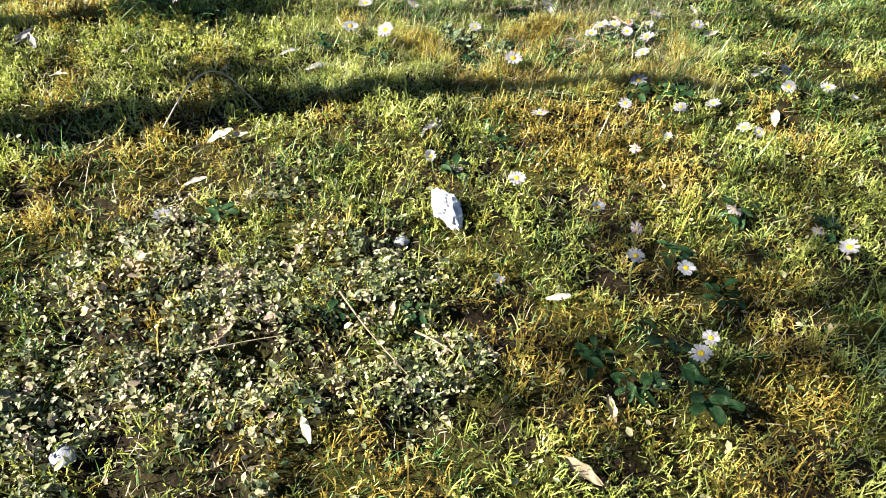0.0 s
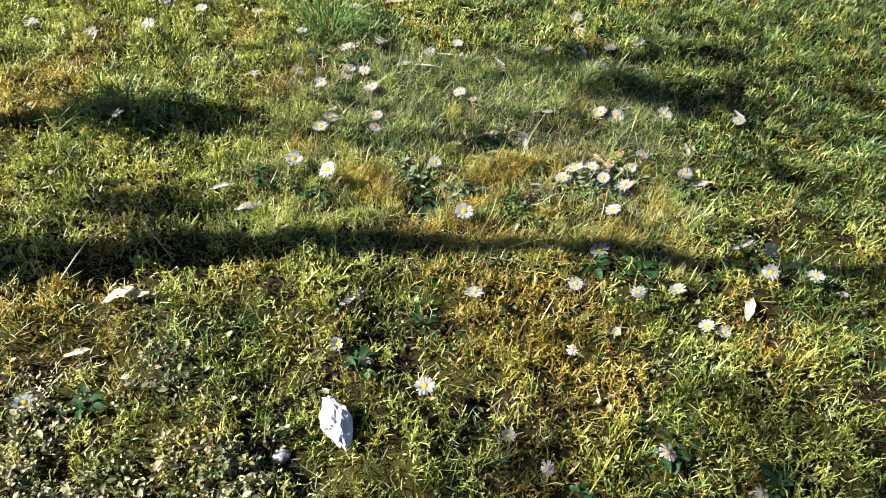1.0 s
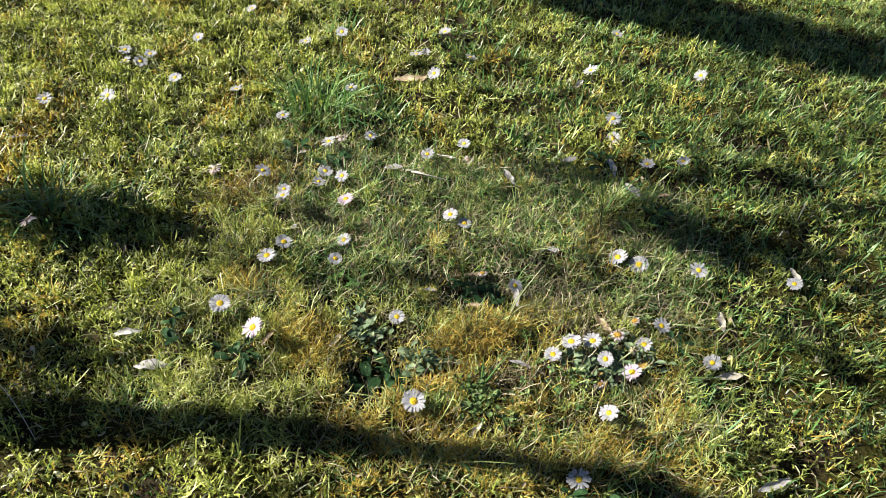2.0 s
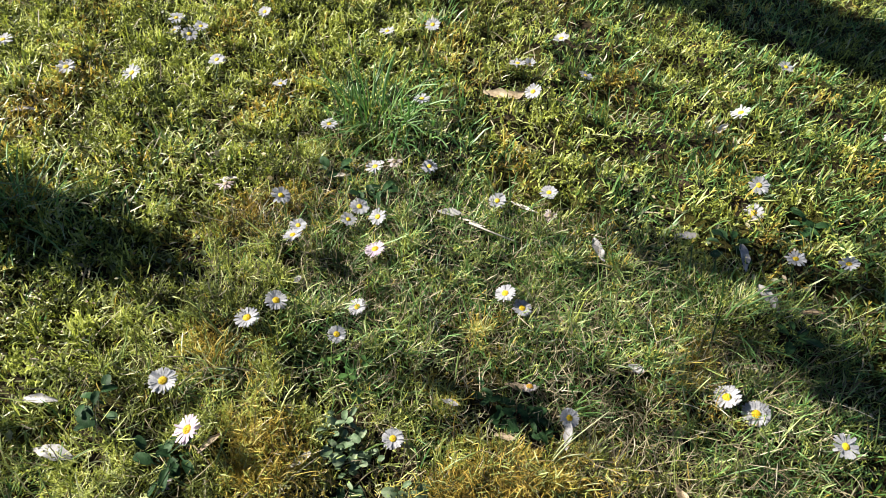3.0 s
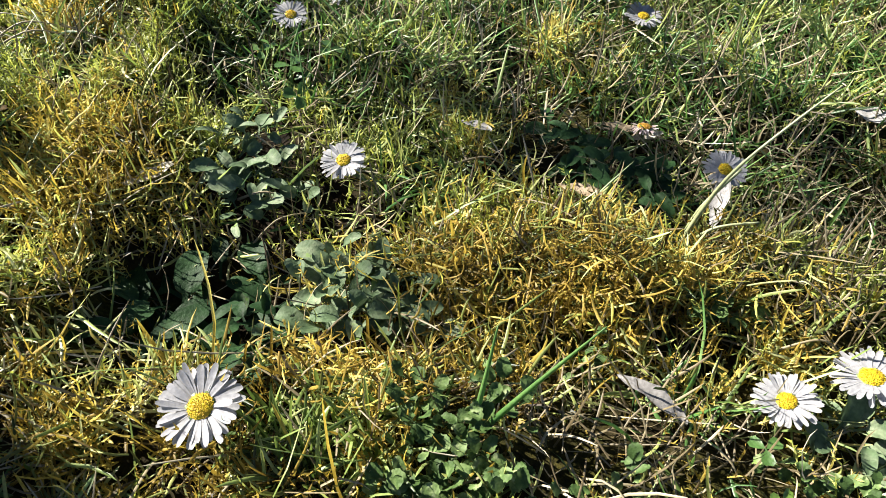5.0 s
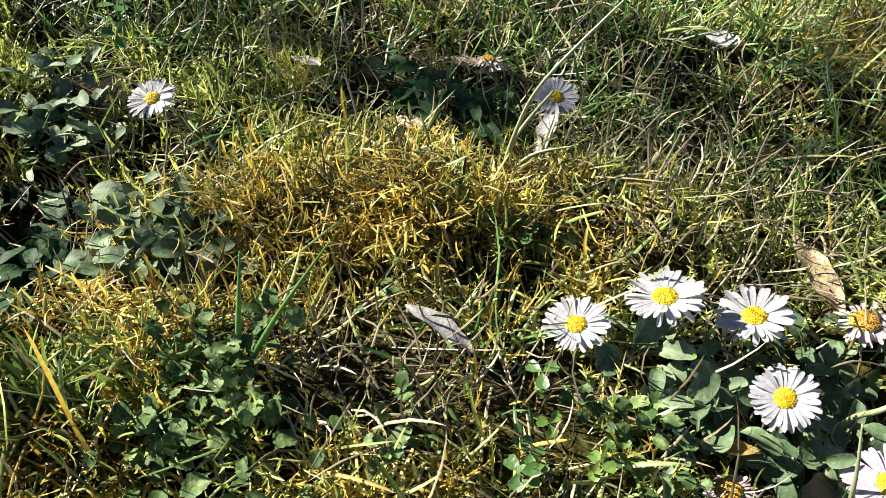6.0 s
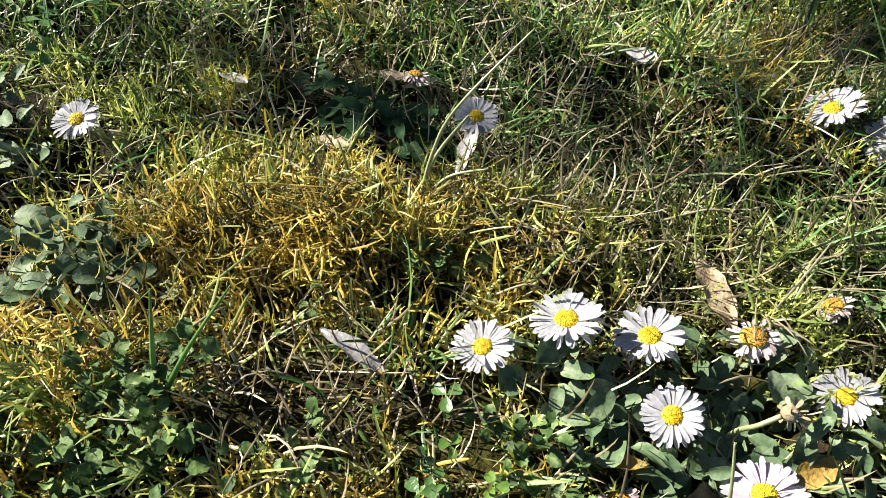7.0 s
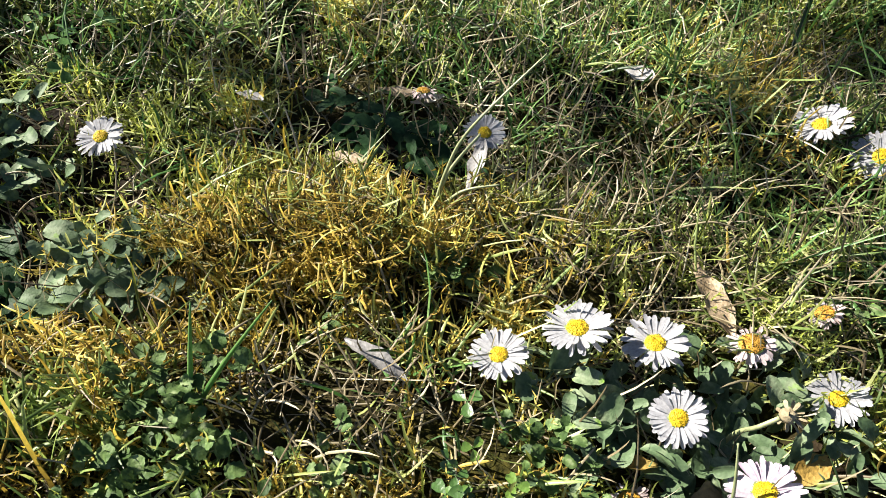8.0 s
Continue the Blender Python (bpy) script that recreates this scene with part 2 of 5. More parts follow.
# mounds and hollows: x, y, reach in x and y, height
MOUNDS = [(0.014, 0.998, 0.032, 0.028, -0.0200), (-0.07, 0.992, 0.06, 0.05, 0.0098), (0.165, 1.034, 0.05, 0.03, 0.0018), (-0.16, 1.05, 0.12, 0.1, 0.0114), (0.262, 1.09, 0.05, 0.045, -0.0110), (0.07, 1.152, 0.09, 0.03, 0.004),
          (-0.25, 0.5, 0.16, 0.14, 0.0079), (-0.36, 0.69, 0.1, 0.07, -0.0184), (-0.3, 0.83, 0.1, 0.05, -0.0128), (0, 0.72, 0.14, 0.07, 0.0024), (-0.15, 1.44, 0.12, 0.1, 0.0114), (0.06, 0.57, 0.06, 0.06, 0.0052),
          (0.35, 1.5, 0.3, 0.2, 0.0095), (-0.43, 1.14, 0.08, 0.06, 0.0102), (0.16, 0.9, 0.09, 0.05, 0.0110), (0.33, 0.72, 0.12, 0.1, 0.011), (0.16, 1.18, 0.08, 0.04, -0.0128), (-0.09, 0.88, 0.08, 0.06, 0.0080),
          (0.4, 1, 0.1, 0.08, 0.002), (0.13, 1.01, 0.035, 0.025, 0.0161), (0.05, 0.95, 0.05, 0.04, 0.0046)]


def ridge(x, y, long, wide, shift=0.0):
    """The mossy ridge in front of the daisies, which runs aslant."""
    u, v = 0.85 * (x - 0.107) + 0.53 * (y - 1.072), -0.53 * (x - 0.107) + 0.85 * (y - 1.072) - shift
    return np.exp(-(u / long) ** 2 - (v / wide) ** 2)


def ground_z(x, y):
    x, y = np.asarray(x, float), np.asarray(y, float)
    near = np.exp(-(np.hypot(x - 0.15, y - 1.35) / 1.3) ** 8)
    wild = 1.75 - 0.85 * spot(x, y, 0.15, 1.08, 0.22, 0.15) - 0.8 * np.clip((-0.12 - x) / 0.3, 0, 1) * np.clip((y - 0.75) / 0.3, 0, 1)  # rougher away from the daisies' bed
    z = 0.004 * swell(x, y) + wild * (0.0043 * lumps(x, y) + 0.0031 * crumbs(x, y))
    for cx, cy, rx, ry, high in MOUNDS:
        z = z + high * spot(x, y, cx, cy, rx, ry)
    z = z + 0.010 * ridge(x, y, 0.070, 0.028) - 0.004 * ridge(x, y, 0.07, 0.018, 0.055)
    return -0.006 + near * z


def tri_mesh(name, verts, faces):
    """A mesh from arrays of places and of triangles or quads."""
    verts, faces = np.asarray(verts, np.float32), np.asarray(faces, np.int32)
    me = bpy.data.meshes.new(name)
    me.vertices.add(len(verts))
    me.vertices.foreach_set("co", verts.ravel())
    me.loops.add(faces.size)
    me.loops.foreach_set("vertex_index", faces.ravel())
    me.polygons.add(len(faces))
    me.polygons.foreach_set("loop_start", np.arange(0, faces.size, faces.shape[1], dtype=np.int32))
    me.update(calc_edges=True)
    return me


def smooth(me):
    me.polygons.foreach_set("use_smooth", np.ones(len(me.polygons), bool))
    return me


def grid_faces(nu, nv):
    i, j = np.meshgrid(np.arange(nu - 1), np.arange(nv - 1), indexing="ij")
    a = (i * nv + j).ravel()
    return np.stack([a, a + nv, a + nv + 1, a + 1], 1)


def thing(name, me, material, label="", category="", group="", kind=""):
    ob = new(name, me)
    if me and material:
        me.materials.append(material)
    return tagged(ob, label, category, group, kind)


def part(name, me, material, parent, at=None, label=""):
    """One mesh object under a thing, at the pose at in the thing's own space."""
    if not me.materials:
        me.materials.append(material)
    ob = new(name, me)
    ob.parent = parent
    if at is not None:
        ob.matrix_basis = at
    return tagged(ob, label)


def axis_steps(lo, hi, fine, far):
    mid = list(np.arange(lo, hi + fine / 2, fine))
    out, step = [], fine
    left, right = [], []
    a, b = lo, hi
    while b < far:
        step *= 1.35
        a, b = a - step, b + step
        left.append(a), right.append(b)
    return np.array(left[::-1] + mid + right)


gx, gy = axis_steps(-0.95, 1.35, 0.011, 600), axis_steps(0.25, 2.5, 0.011, 600)
GX, GY = np.meshgrid(gx, gy, indexing="ij")
ground_me = smooth(tri_mesh("ground", np.stack([GX, GY, ground_z(GX, GY)], -1).reshape(-1, 3), grid_faces(len(gx), len(gy))))
thing("ground", ground_me, M_SOIL, "dark mossy lawn soil under grass and moss", "ground", "", "structure")


# ---- grass and moss ----
def strips(base, az, lean, curl, length, width, segs, twist, swerve=0.0):
    """Tapering blades: rows of places, heading, lean from upright, bend along the length and to the side; returns places and triangles."""
    n = len(base)
    pos, pts = base.copy(), [base.copy()]
    for i in range(segs):
        ang, turn = lean + curl * (i + 0.5) / segs, az + swerve * (i / segs)
        part_of = 1 / segs if segs > 2 else (0.66, 0.34)[i]
        ahead = np.stack([np.cos(turn), np.sin(turn), 0 * az], 1)
        pos = pos + (length * part_of)[:, None] * (ahead * np.sin(ang)[:, None] + np.array([0, 0, 1.0]) * np.cos(ang)[:, None])
        pts.append(pos.copy())
    side = np.stack([-np.sin(az), np.cos(az), 0 * az], 1) * np.cos(twist)[:, None]
    side[:, 2] += np.sin(twist)
    side2 = np.stack([-np.sin(az), np.cos(az), 0 * az], 1)
    rows = []
    for i in range(segs):
        s = i / segs
        w = (width * (0.8 + 0.4 * s if s < 0.5 else 1.0))[:, None] / 2
        sd = side * (1 - s) + side2 * s
        rows += [pts[i] - sd * w, pts[i] + sd * w]
    rows.append(pts[-1])
    verts = np.stack(rows, 1)
    per = 2 * segs + 1
    f = []
    for i in range(segs - 1):
        a = 2 * i
        f += [(a, a + 1, a + 3), (a, a + 3, a + 2)]
    f.append((2 * segs - 2, 2 * segs - 1, 2 * segs))
    faces = (np.arange(n) * per)[:, None, None] + np.array(f)[None]
    return verts.reshape(-1, 3), faces.reshape(-1, 3), pts


def needles(base, az, lean, curl, length, width, twist, swerve=0.0, rows=(0.0, 0.3, 0.6, 0.86, 1.0)):
    """Narrow folded blades of even width with a short tip; returns places and triangles."""
    n = len(base)
    pos, verts, at = base.copy(), [], 0.0
    flat = np.stack([-np.sin(az), np.cos(az), 0 * az], 1)
    for i, s in enumerate(rows):
        ang, turn = lean + curl * (at + s) / 2, az + swerve * (at + s) / 2
        way = np.stack([np.cos(turn) * np.sin(ang), np.sin(turn) * np.sin(ang), np.cos(ang)], 1)
        pos = pos + (length * (s - at))[:, None] * way
        at = s
        if s == rows[-1]:
            verts.append(pos)
            break
        up = np.cross(way, flat)
        side = flat * np.cos(twist)[:, None] + up * np.sin(twist)[:, None]
        fold = np.cross(way, side)
        w = (width * (0.75, 1.0, 0.95, 0.7)[min(i, 3)])[:, None] / 2
        verts += [pos - side * w - fold * w * 0.55, pos, pos + side * w - fold * w * 0.55]
    per = len(verts)
    f = []
    for i in range(len(rows) - 2):
        a = 3 * i
        for b in (a, a + 1):
            f += [(b, b + 1, b + 4), (b, b + 4, b + 3)]
    a = 3 * (len(rows) - 2)
    f += [(a, a + 1, per - 1), (a + 1, a + 2, per - 1)]
    faces = (np.arange(n) * per)[:, None, None] + np.array(f)[None]
    return np.stack(verts, 1).reshape(-1, 3), faces.reshape(-1, 3)


def shoots(base, az, lean, curl, length, leaf, leaf_w, leaves, g):
    """Feathery moss shoots: a thin stem and small pointed leaves along it."""
    n = len(base)
    sv, sf, pts = strips(base, az, lean, curl, length, leaf_w * 0.8, 2, g.uniform(-1, 1, n))
    allv, allf, count = [sv], [sf], len(sv)
    pts = np.stack(pts, 1)
    for k in range(leaves):
        s = (k + g.uniform(0.2, 0.9, n)) / leaves * 1.98
        i = np.minimum(s.astype(int), 1)
        fr = (s - i)[:, None]
        r = np.arange(n)
        p = pts[r, i] * (1 - fr) + pts[r, i + 1] * fr
        d = pts[r, i + 1] - pts[r, i]
        d /= np.linalg.norm(d, axis=1)[:, None] + 1e-9
        out = g.normal(size=(n, 3))
        out -= (out * d).sum(1)[:, None] * d
        out /= np.linalg.norm(out, axis=1)[:, None] + 1e-9
        way = out * 0.8 + d * 0.6
        side = np.cross(way, g.normal(size=(n, 3)))
        side /= np.linalg.norm(side, axis=1)[:, None] + 1e-9
        ln = (leaf * g.uniform(0.7, 1.3, n))[:, None]
        v = np.stack([p - side * leaf_w[:, None] * 0.5, p + side * leaf_w[:, None] * 0.5, p + way * ln], 1)
        allv.append(v.reshape(-1, 3))
        allf.append(np.arange(3 * n).reshape(-1, 3) + count)
        count += 3 * n
    return np.concatenate(allv), np.concatenate(allf)


left_edge = lambda y: np.interp(y, [0.25, 0.55, 1.1, 1.5, 1.7, 2.5], [-0.45, -0.56, -0.76, -0.95, -0.95, -0.3])
right_edge = lambda y: np.interp(y, [0.25, 0.6, 1.1, 1.7, 2.5], [0.36, 0.55, 0.80, 1.02, 1.32])


def spread_over(count, where, g, box=(-0.95, 1.35, 0.25, 2.5)):
    """Random places in the stretch of lawn along the walk, kept by the chance that where(x, y) gives."""
    x, y = g.uniform(box[0], box[1], count), g.uniform(box[2], box[3], count)
    keep = g.uniform(0, 1, count) < where(x, y)
    return x[keep], y[keep]


seen = lambda x, y: ((x > left_edge(y)) & (x < right_edge(y))).astype(float)
NEAR = (-0.27, 0.40, 0.86, 1.43)
close = lambda x, y: np.clip(np.minimum(np.minimum(x - NEAR[0], NEAR[1] - x), np.minimum(y - NEAR[2], NEAR[3] - y)) / 0.07, 0, 1)
ochre_field, grass_field, mat_field, bare_field = waves(11, 0.16), waves(12, 0.22), waves(13, 0.10), waves(14, 0.07)
# patches of ochre moss: x, y, reach
OCHRE = [(0.070, 1.003, 0.026), (0.045, 0.985, 0.025), (0.13, 1.075, 0.03), (0.085, 1.045, 0.022), (-0.06, 1.015, 0.035), (0.125, 1.028, 0.012), (0.10, 1.03, 0.018),
         (-0.41, 0.69, 0.07), (-0.10, 0.35, 0.05), (0.24, 0.41, 0.05), (0.08, 0.49, 0.04), (0.18, 0.55, 0.05), (0.11, 0.85, 0.09),
         (-0.58, 1.15, 0.10), (0.05, 0.98, 0.06), (0.20, 0.76, 0.06), (-0.34, 0.78, 0.06), (-0.22, 1.25, 0.05), (-0.16, 1.08, 0.03)]
MATS = [(-0.27, 0.50, 0.17, 0.15), (-0.13, 0.55, 0.09, 0.09), (-0.32, 0.64, 0.07, 0.05), (-0.40, 0.40, 0.12, 0.12), (-0.10, 0.46, 0.06, 0.08)]


# leafy weeds: x, y, number of leaves, leaf length
ROSETTES = [(0.005, 0.988, 17, 0.025), (0.024, 1.010, 15, 0.022), (0.038, 0.998, 10, 0.016), (0.090, 1.139, 14, 0.016), (0.112, 1.150, 12, 0.016), (0.075, 1.150, 10, 0.015), (0.128, 1.140, 9, 0.014),
            (-0.125, 0.978, 14, 0.022), (0.330, 1.130, 10, 0.016), (-0.20, 0.988, 9, 0.020)]
SILVERY = [(0.067, 1.038, 20, 0.0135), (0.054, 1.031, 16, 0.0120), (0.046, 1.043, 12, 0.0105), (-0.018, 1.050, 22, 0.0130), (0.004, 1.056, 15, 0.0110), (-0.030, 1.068, 16, 0.0115), (-0.008, 1.040, 13, 0.0100)]
# the leafy bed under the clump of daisies
CLUMP = [(0.212, 1.068, 13, 0.0135), (0.226, 1.081, 15, 0.0140), (0.236, 1.066, 14, 0.0150), (0.246, 1.087, 15, 0.0150), (0.252, 1.104, 14, 0.0150), (0.262, 1.073, 14, 0.0150),
         (0.266, 1.092, 15, 0.0150), (0.272, 1.112, 13, 0.0150), (0.284, 1.083, 14, 0.0140), (0.288, 1.102, 12, 0.0130), (0.303, 1.090, 11, 0.0130), (0.228, 1.052, 9, 0.0110), (0.262, 1.055, 10, 0.0120)]
ROSETTES_OPEN = [(0.1030, 0.4220, 12, 0.022), (0.1550, 0.4130, 15, 0.025), (0.0710, 0.4560, 14, 0.020), (0.2190, 0.5330, 10, 0.020), (0.1850, 0.5930, 12, 0.020), (0.3580, 0.6260, 12, 0.022),
                 (0.1340, 0.4690, 8, 0.018), (0.3100, 1.5260, 13, 0.024), (0.2330, 1.4380, 10, 0.022), (0.2690, 0.8860, 13, 0.022), (0.3570, 0.9000, 10, 0.020), (0.2200, 0.9010, 10, 0.020), (0.0230, 0.7900, 9, 0.018),
                 (-0.0360, 0.7200, 10, 0.020), (0.2730, 0.6550, 10, 0.020), (-0.1850, 1.3400, 10, 0.020), (-0.1350, 1.3160, 11, 0.020), (0.4150, 0.9300, 10, 0.020), (-0.2840, 0.6500, 13, 0.018),
                 (-0.1540, 0.5090, 12, 0.016), (-0.0800, 0.5100, 12, 0.016), (0.3050, 1.3380, 9, 0.020)]
CLOVER = [(0.061, 1.028, 12, 0.0125), (0.046, 1.020, 12, 0.0125), (0.073, 1.034, 7, 0.011), (-0.048, 1.107, 8, 0.011), (0.21, 1.025, 6, 0.008), (0.195, 1.02, 5, 0.008)]
WEEDS = [(0.107, 0.998, 30, 0.0068), (0.137, 0.996, 34, 0.0070), (0.123, 0.985, 34, 0.0074), (0.124, 1.011, 24, 0.0064), (0.162, 1.090, 20, 0.0068), (0.168, 1.012, 18, 0.0062),
         (0.151, 0.978, 28, 0.0072), (0.114, 0.976, 26, 0.0072), (0.222, 1.043, 22, 0.0066), (0.205, 1.050, 16, 0.0062), (0.140, 1.050, 9, 0.0058), (0.30, 1.16, 18, 0.0066)]
# daisies: x, y, height and width of the head, state, and the way it leans
CLUMP_DAISIES = [(0.1920, 1.0670, 0.0120, 0.0195, "white", (-0.22, -0.09)), (0.2100, 1.0870, 0.0160, 0.0235, "white", (-0.26, 0.08)), (0.2340, 1.0980, 0.0120, 0.0224, "white", (-0.24, -0.01)),
            (0.2630, 1.1200, 0.0060, 0.0185, "faded", (-0.38, -0.05)), (0.2490, 1.0760, 0.0120, 0.0186, "white", (-0.14, -0.38)), (0.2930, 1.1140, 0.0060, 0.0195, "white", (-0.44, -0.21)),
            (0.2790, 1.0690, 0.0080, 0.0225, "pink", (-0.41, -0.02)), (0.2830, 1.1490, 0.0040, 0.0150, "faded", (-0.71, -0.04)), (0.2460, 1.0500, 0.0000, 0.0150, "faded", (-0.34, 0.23)),
            (0.0175, 1.0720, 0.0135, 0.0182, "white", (0.05, -0.25)), (0.1400, 1.1580, 0.0120, 0.0176, "white", (0.20, -0.25)), (0.2600, 1.2440, 0.0120, 0.0246, "white", (-0.44, -0.13)),
            (0.2871, 1.2406, 0.0097, 0.0245, "white", (-0.28, -0.47)), (0.0988, 1.1797, 0.0005, 0.0135, "faded", (-0.15, 0.26)), (0.0600, 0.9625, 0.0225, 0.0243, "white", (0.05, -0.30))]
RISE_DAISIES = [(-0.1150, 0.9942, 0.0420, 0.0236, "pink"), (-0.1641, 1.0249, 0.0304, 0.0228, "white"), (-0.1455, 1.1112, 0.0256, 0.0232, "white"), (-0.1364, 1.1422, 0.0217, 0.0212, "white"),
            (-0.0746, 1.1805, 0.0078, 0.0182, "white"), (-0.0733, 1.1405, 0.0133, 0.0176, "white"), (0.0432, 1.2577, 0.0148, 0.0207, "white"), (0.0632, 1.2535, 0.0087, 0.0196, "white"),
            (-0.0926, 1.2495, 0.0130, 0.0225, "pink"), (-0.1624, 1.2117, 0.0311, 0.0190, "white")]
# hollows where dark soil shows under a few strands, some standing in for shade: x, y, reach in x and y
BARE_SHADED = [(0.160, 1.030, 0.034, 0.017), (0.190, 1.045, 0.026, 0.015), (0.148, 1.008, 0.016, 0.012), (0.012, 1.003, 0.028, 0.020), (0.055, 1.157, 0.055, 0.013), (0.035, 1.055, 0.016, 0.010), (0.195, 1.115, 0.03, 0.012), (0.10, 1.128, 0.04, 0.010),
        (-0.02, 1.083, 0.012, 0.008)]


def bare_share(x, y):
    return np.clip(1.3 * sum(spot(x, y, *row) for row in BARE_SHADED), 0, 1)


def worked_open_share(x, y):
    """How far grass and moss give way to leafy weeds."""
    v = 0 * x
    for cx, cy, _, s in ROSETTES + ROSETTES_OPEN + SILVERY:
        v = np.maximum(v, spot(x, y, cx, cy, s * 1.0))
    for cx, cy, _, s in CLUMP:
        v = np.maximum(v, 1.1 * spot(x, y, cx, cy, 0.012))
    for cx, cy, _, s in CLOVER + WEEDS:
        v = np.maximum(v, 0.5 * spot(x, y, cx, cy, 0.010))
    for cx, cy, _, wide, *_ in CLUMP_DAISIES + RISE_DAISIES:  # the blades part round a daisy
        v = np.maximum(v, 0.75 * spot(x, y, cx - 0.002, cy - 0.006, 0.5 * wide, 0.6 * wide))
    return (1 - 0.88 * np.clip(v * 1.1, 0, 1)) * (1 - 0.82 * bare_share(x, y))


TABLE_X, TABLE_Y, TABLE_STEP = -3.3, -2.1, 0.004
open_table = np.ones((1720, 1720))
inner = np.s_[575:1200, 550:1180]  # the stretch that holds the weeds and daisies
TX, TY = np.meshgrid(TABLE_X + TABLE_STEP * np.arange(1720), TABLE_Y + TABLE_STEP * np.arange(1720), indexing="ij")
open_table[inner] = worked_open_share(TX[inner], TY[inner])


def open_share(x, y):
    """The same, looked up in a table of 4 mm cells."""
    i = np.clip(np.rint((np.asarray(x) - TABLE_X) / TABLE_STEP).astype(int), 0, 1719)
    j = np.clip(np.rint((np.asarray(y) - TABLE_Y) / TABLE_STEP).astype(int), 0, 1719)
    return open_table[i, j]


clumps = waves(15, 0.028)
tufty = waves(16, 0.0125, 14)
gaps = lambda x, y: np.clip(0.62 + 0.75 * tufty(x, y), 0.16, 1.0)  # small cushions with dark gaps between them
behind_clump = lambda x, y: 1 - 0.55 * spot(x, y, 0.278, 1.135, 0.03, 0.022)  # thin growth beyond the daisies
high_share = lambda x, y: np.clip(0.8 + (ground_z(x, y) + 0.006) / 0.015, 0.16, 1)  # hollows are barer, which also deepens their shade with dark soil
green_band = lambda x, y: np.clip(spot(x, y, 0.02, 1.18, 0.07, 0.03) + 0.6 * spot(x, y, 0.19, 1.19, 0.05, 0.02) + spot(x, y, 0.02, 1.28, 0.1, 0.05) + spot(x, y, -0.03, 1.12, 0.06, 0.03), 0, 1)
# yellower left and darker green right, partly uneven light put into the growth
left_share = lambda x, y: np.clip((-0.12 - x) / 0.3, 0, 1) * np.clip((y - 0.75) / 0.3, 0, 1)
right_share = lambda x, y: np.clip((x + 0.35 * (y - 1.2) - 0.05) / 0.5, 0, 1) * np.clip((y - 0.3) / 0.3, 0, 1)


on_hummock = lambda x, y: np.maximum(ridge(x, y, 0.065, 0.022), 0.7 * spot(x, y, -0.06, 1.02, 0.04, 0.03))  # mossy crowns


wiry = lambda x, y: 0.7 * spot(x, y, 0.20, 1.14, 0.06, 0.03) + 0.15 * spot(x, y, 0.17, 1.04, 0.06, 0.025) + 0.30 * np.clip((y - 1.13) / 0.05, 0, 1)  # where strands lie dry and tangled
crest = lambda x, y: ridge(x, y, 0.058, 0.012, 0.006)  # pale strands along the top of the ridge
sunny_face = lambda x, y: np.clip(np.maximum(ridge(x, y, 0.056, 0.017, -0.004), 0.7 * spot(x, y, 0.075, 1.000, 0.020, 0.010)) * (0.75 + 0.5 * clumps(x, y)), 0, 1)  # golden crowns, where paler moss carries the sunlight


start_share = lambda y: np.clip((1.0 - y) / 0.25, 0, 1)  # finer, browner moss at the near end


def ochre_share(x, y):
    v = 0.35 * ochre_field(x, y) - 0.14 + 0.12 * start_share(y) + 0.10 * close(x, y) * np.clip((x - 0.02) / 0.06, -1.3, 1) + 0.22 * close(x, y) * np.clip((1.15 - y) / 0.05, 0, 1) * np.clip((x - 0.02) / 0.04, 0, 1)
    for cx, cy, r in OCHRE:
        v = v + 0.9 * spot(x, y, cx, cy, r)
    return np.clip(v * 1.8 + 0.15, 0.02, 0.93)


def mat_share(x, y):
    v = 0 * x
    for cx, cy, rx, ry in MATS:
        v = np.maximum(v, spot(x, y, cx, cy, rx, ry))
    return np.clip(v * 1.0 - 0.28 + 0.4 * mat_field(x, y) * (v > 0.1) + 0.2 * clumps(x, y) * (v > 0.1), 0, 1)


patches, small_patches = waves(31, 0.2), waves(33, 0.09)


def lush(x, y):
    """How far green grass takes over from moss."""
    v = 0.10 + 0.55 * patches(x, y) + 0.35 * small_patches(x, y) + 0.45 * right_share(x, y) + 0.22 * np.clip((y - 0.95) / 0.3, 0, 1) - 0.85 * left_share(x, y) + 0.5 * green_band(x, y) + 0.42 * close(x, y) * np.clip((y - 1.12) / 0.08, 0, 1)
    v = v + 0.9 * spot(x, y, -0.20, 1.44, 0.10) + 0.9 * spot(x, y, -0.43, 1.13, 0.09) + 0.5 * spot(x, y, 0.02, 1.28, 0.08) - 1.2 * on_hummock(x, y) - 0.6 * spot(x, y, 0.06, 1.02, 0.12, 0.07) - 0.8 * spot(x, y, 0.21, 1.14, 0.08, 0.035) - 0.6 * spot(x, y, 0.20, 1.31, 0.14, 0.06)
    return np.clip(0.05 + 1.5 * (v - 0.1), 0, 1)


def grass_share(x, y):
    far = np.clip((y - 1.0) / 0.9, 0, 1) * 0.25 + np.clip((x - 0.1) / 0.6, 0, 1) * 0.2
    return np.clip(0.24 + 0.3 * grass_field(x, y) + 0.3 * clumps(x, y) + far - 0.75 * mat_share(x, y) - 0.9 * on_hummock(x, y) - 0.25 * np.clip((-0.15 - x) / 0.3, 0, 1), 0.04, 1) * open_share(x, y) * (0.35 + 0.65 * lush(x, y)) * (1 - 0.45 * start_share(y))


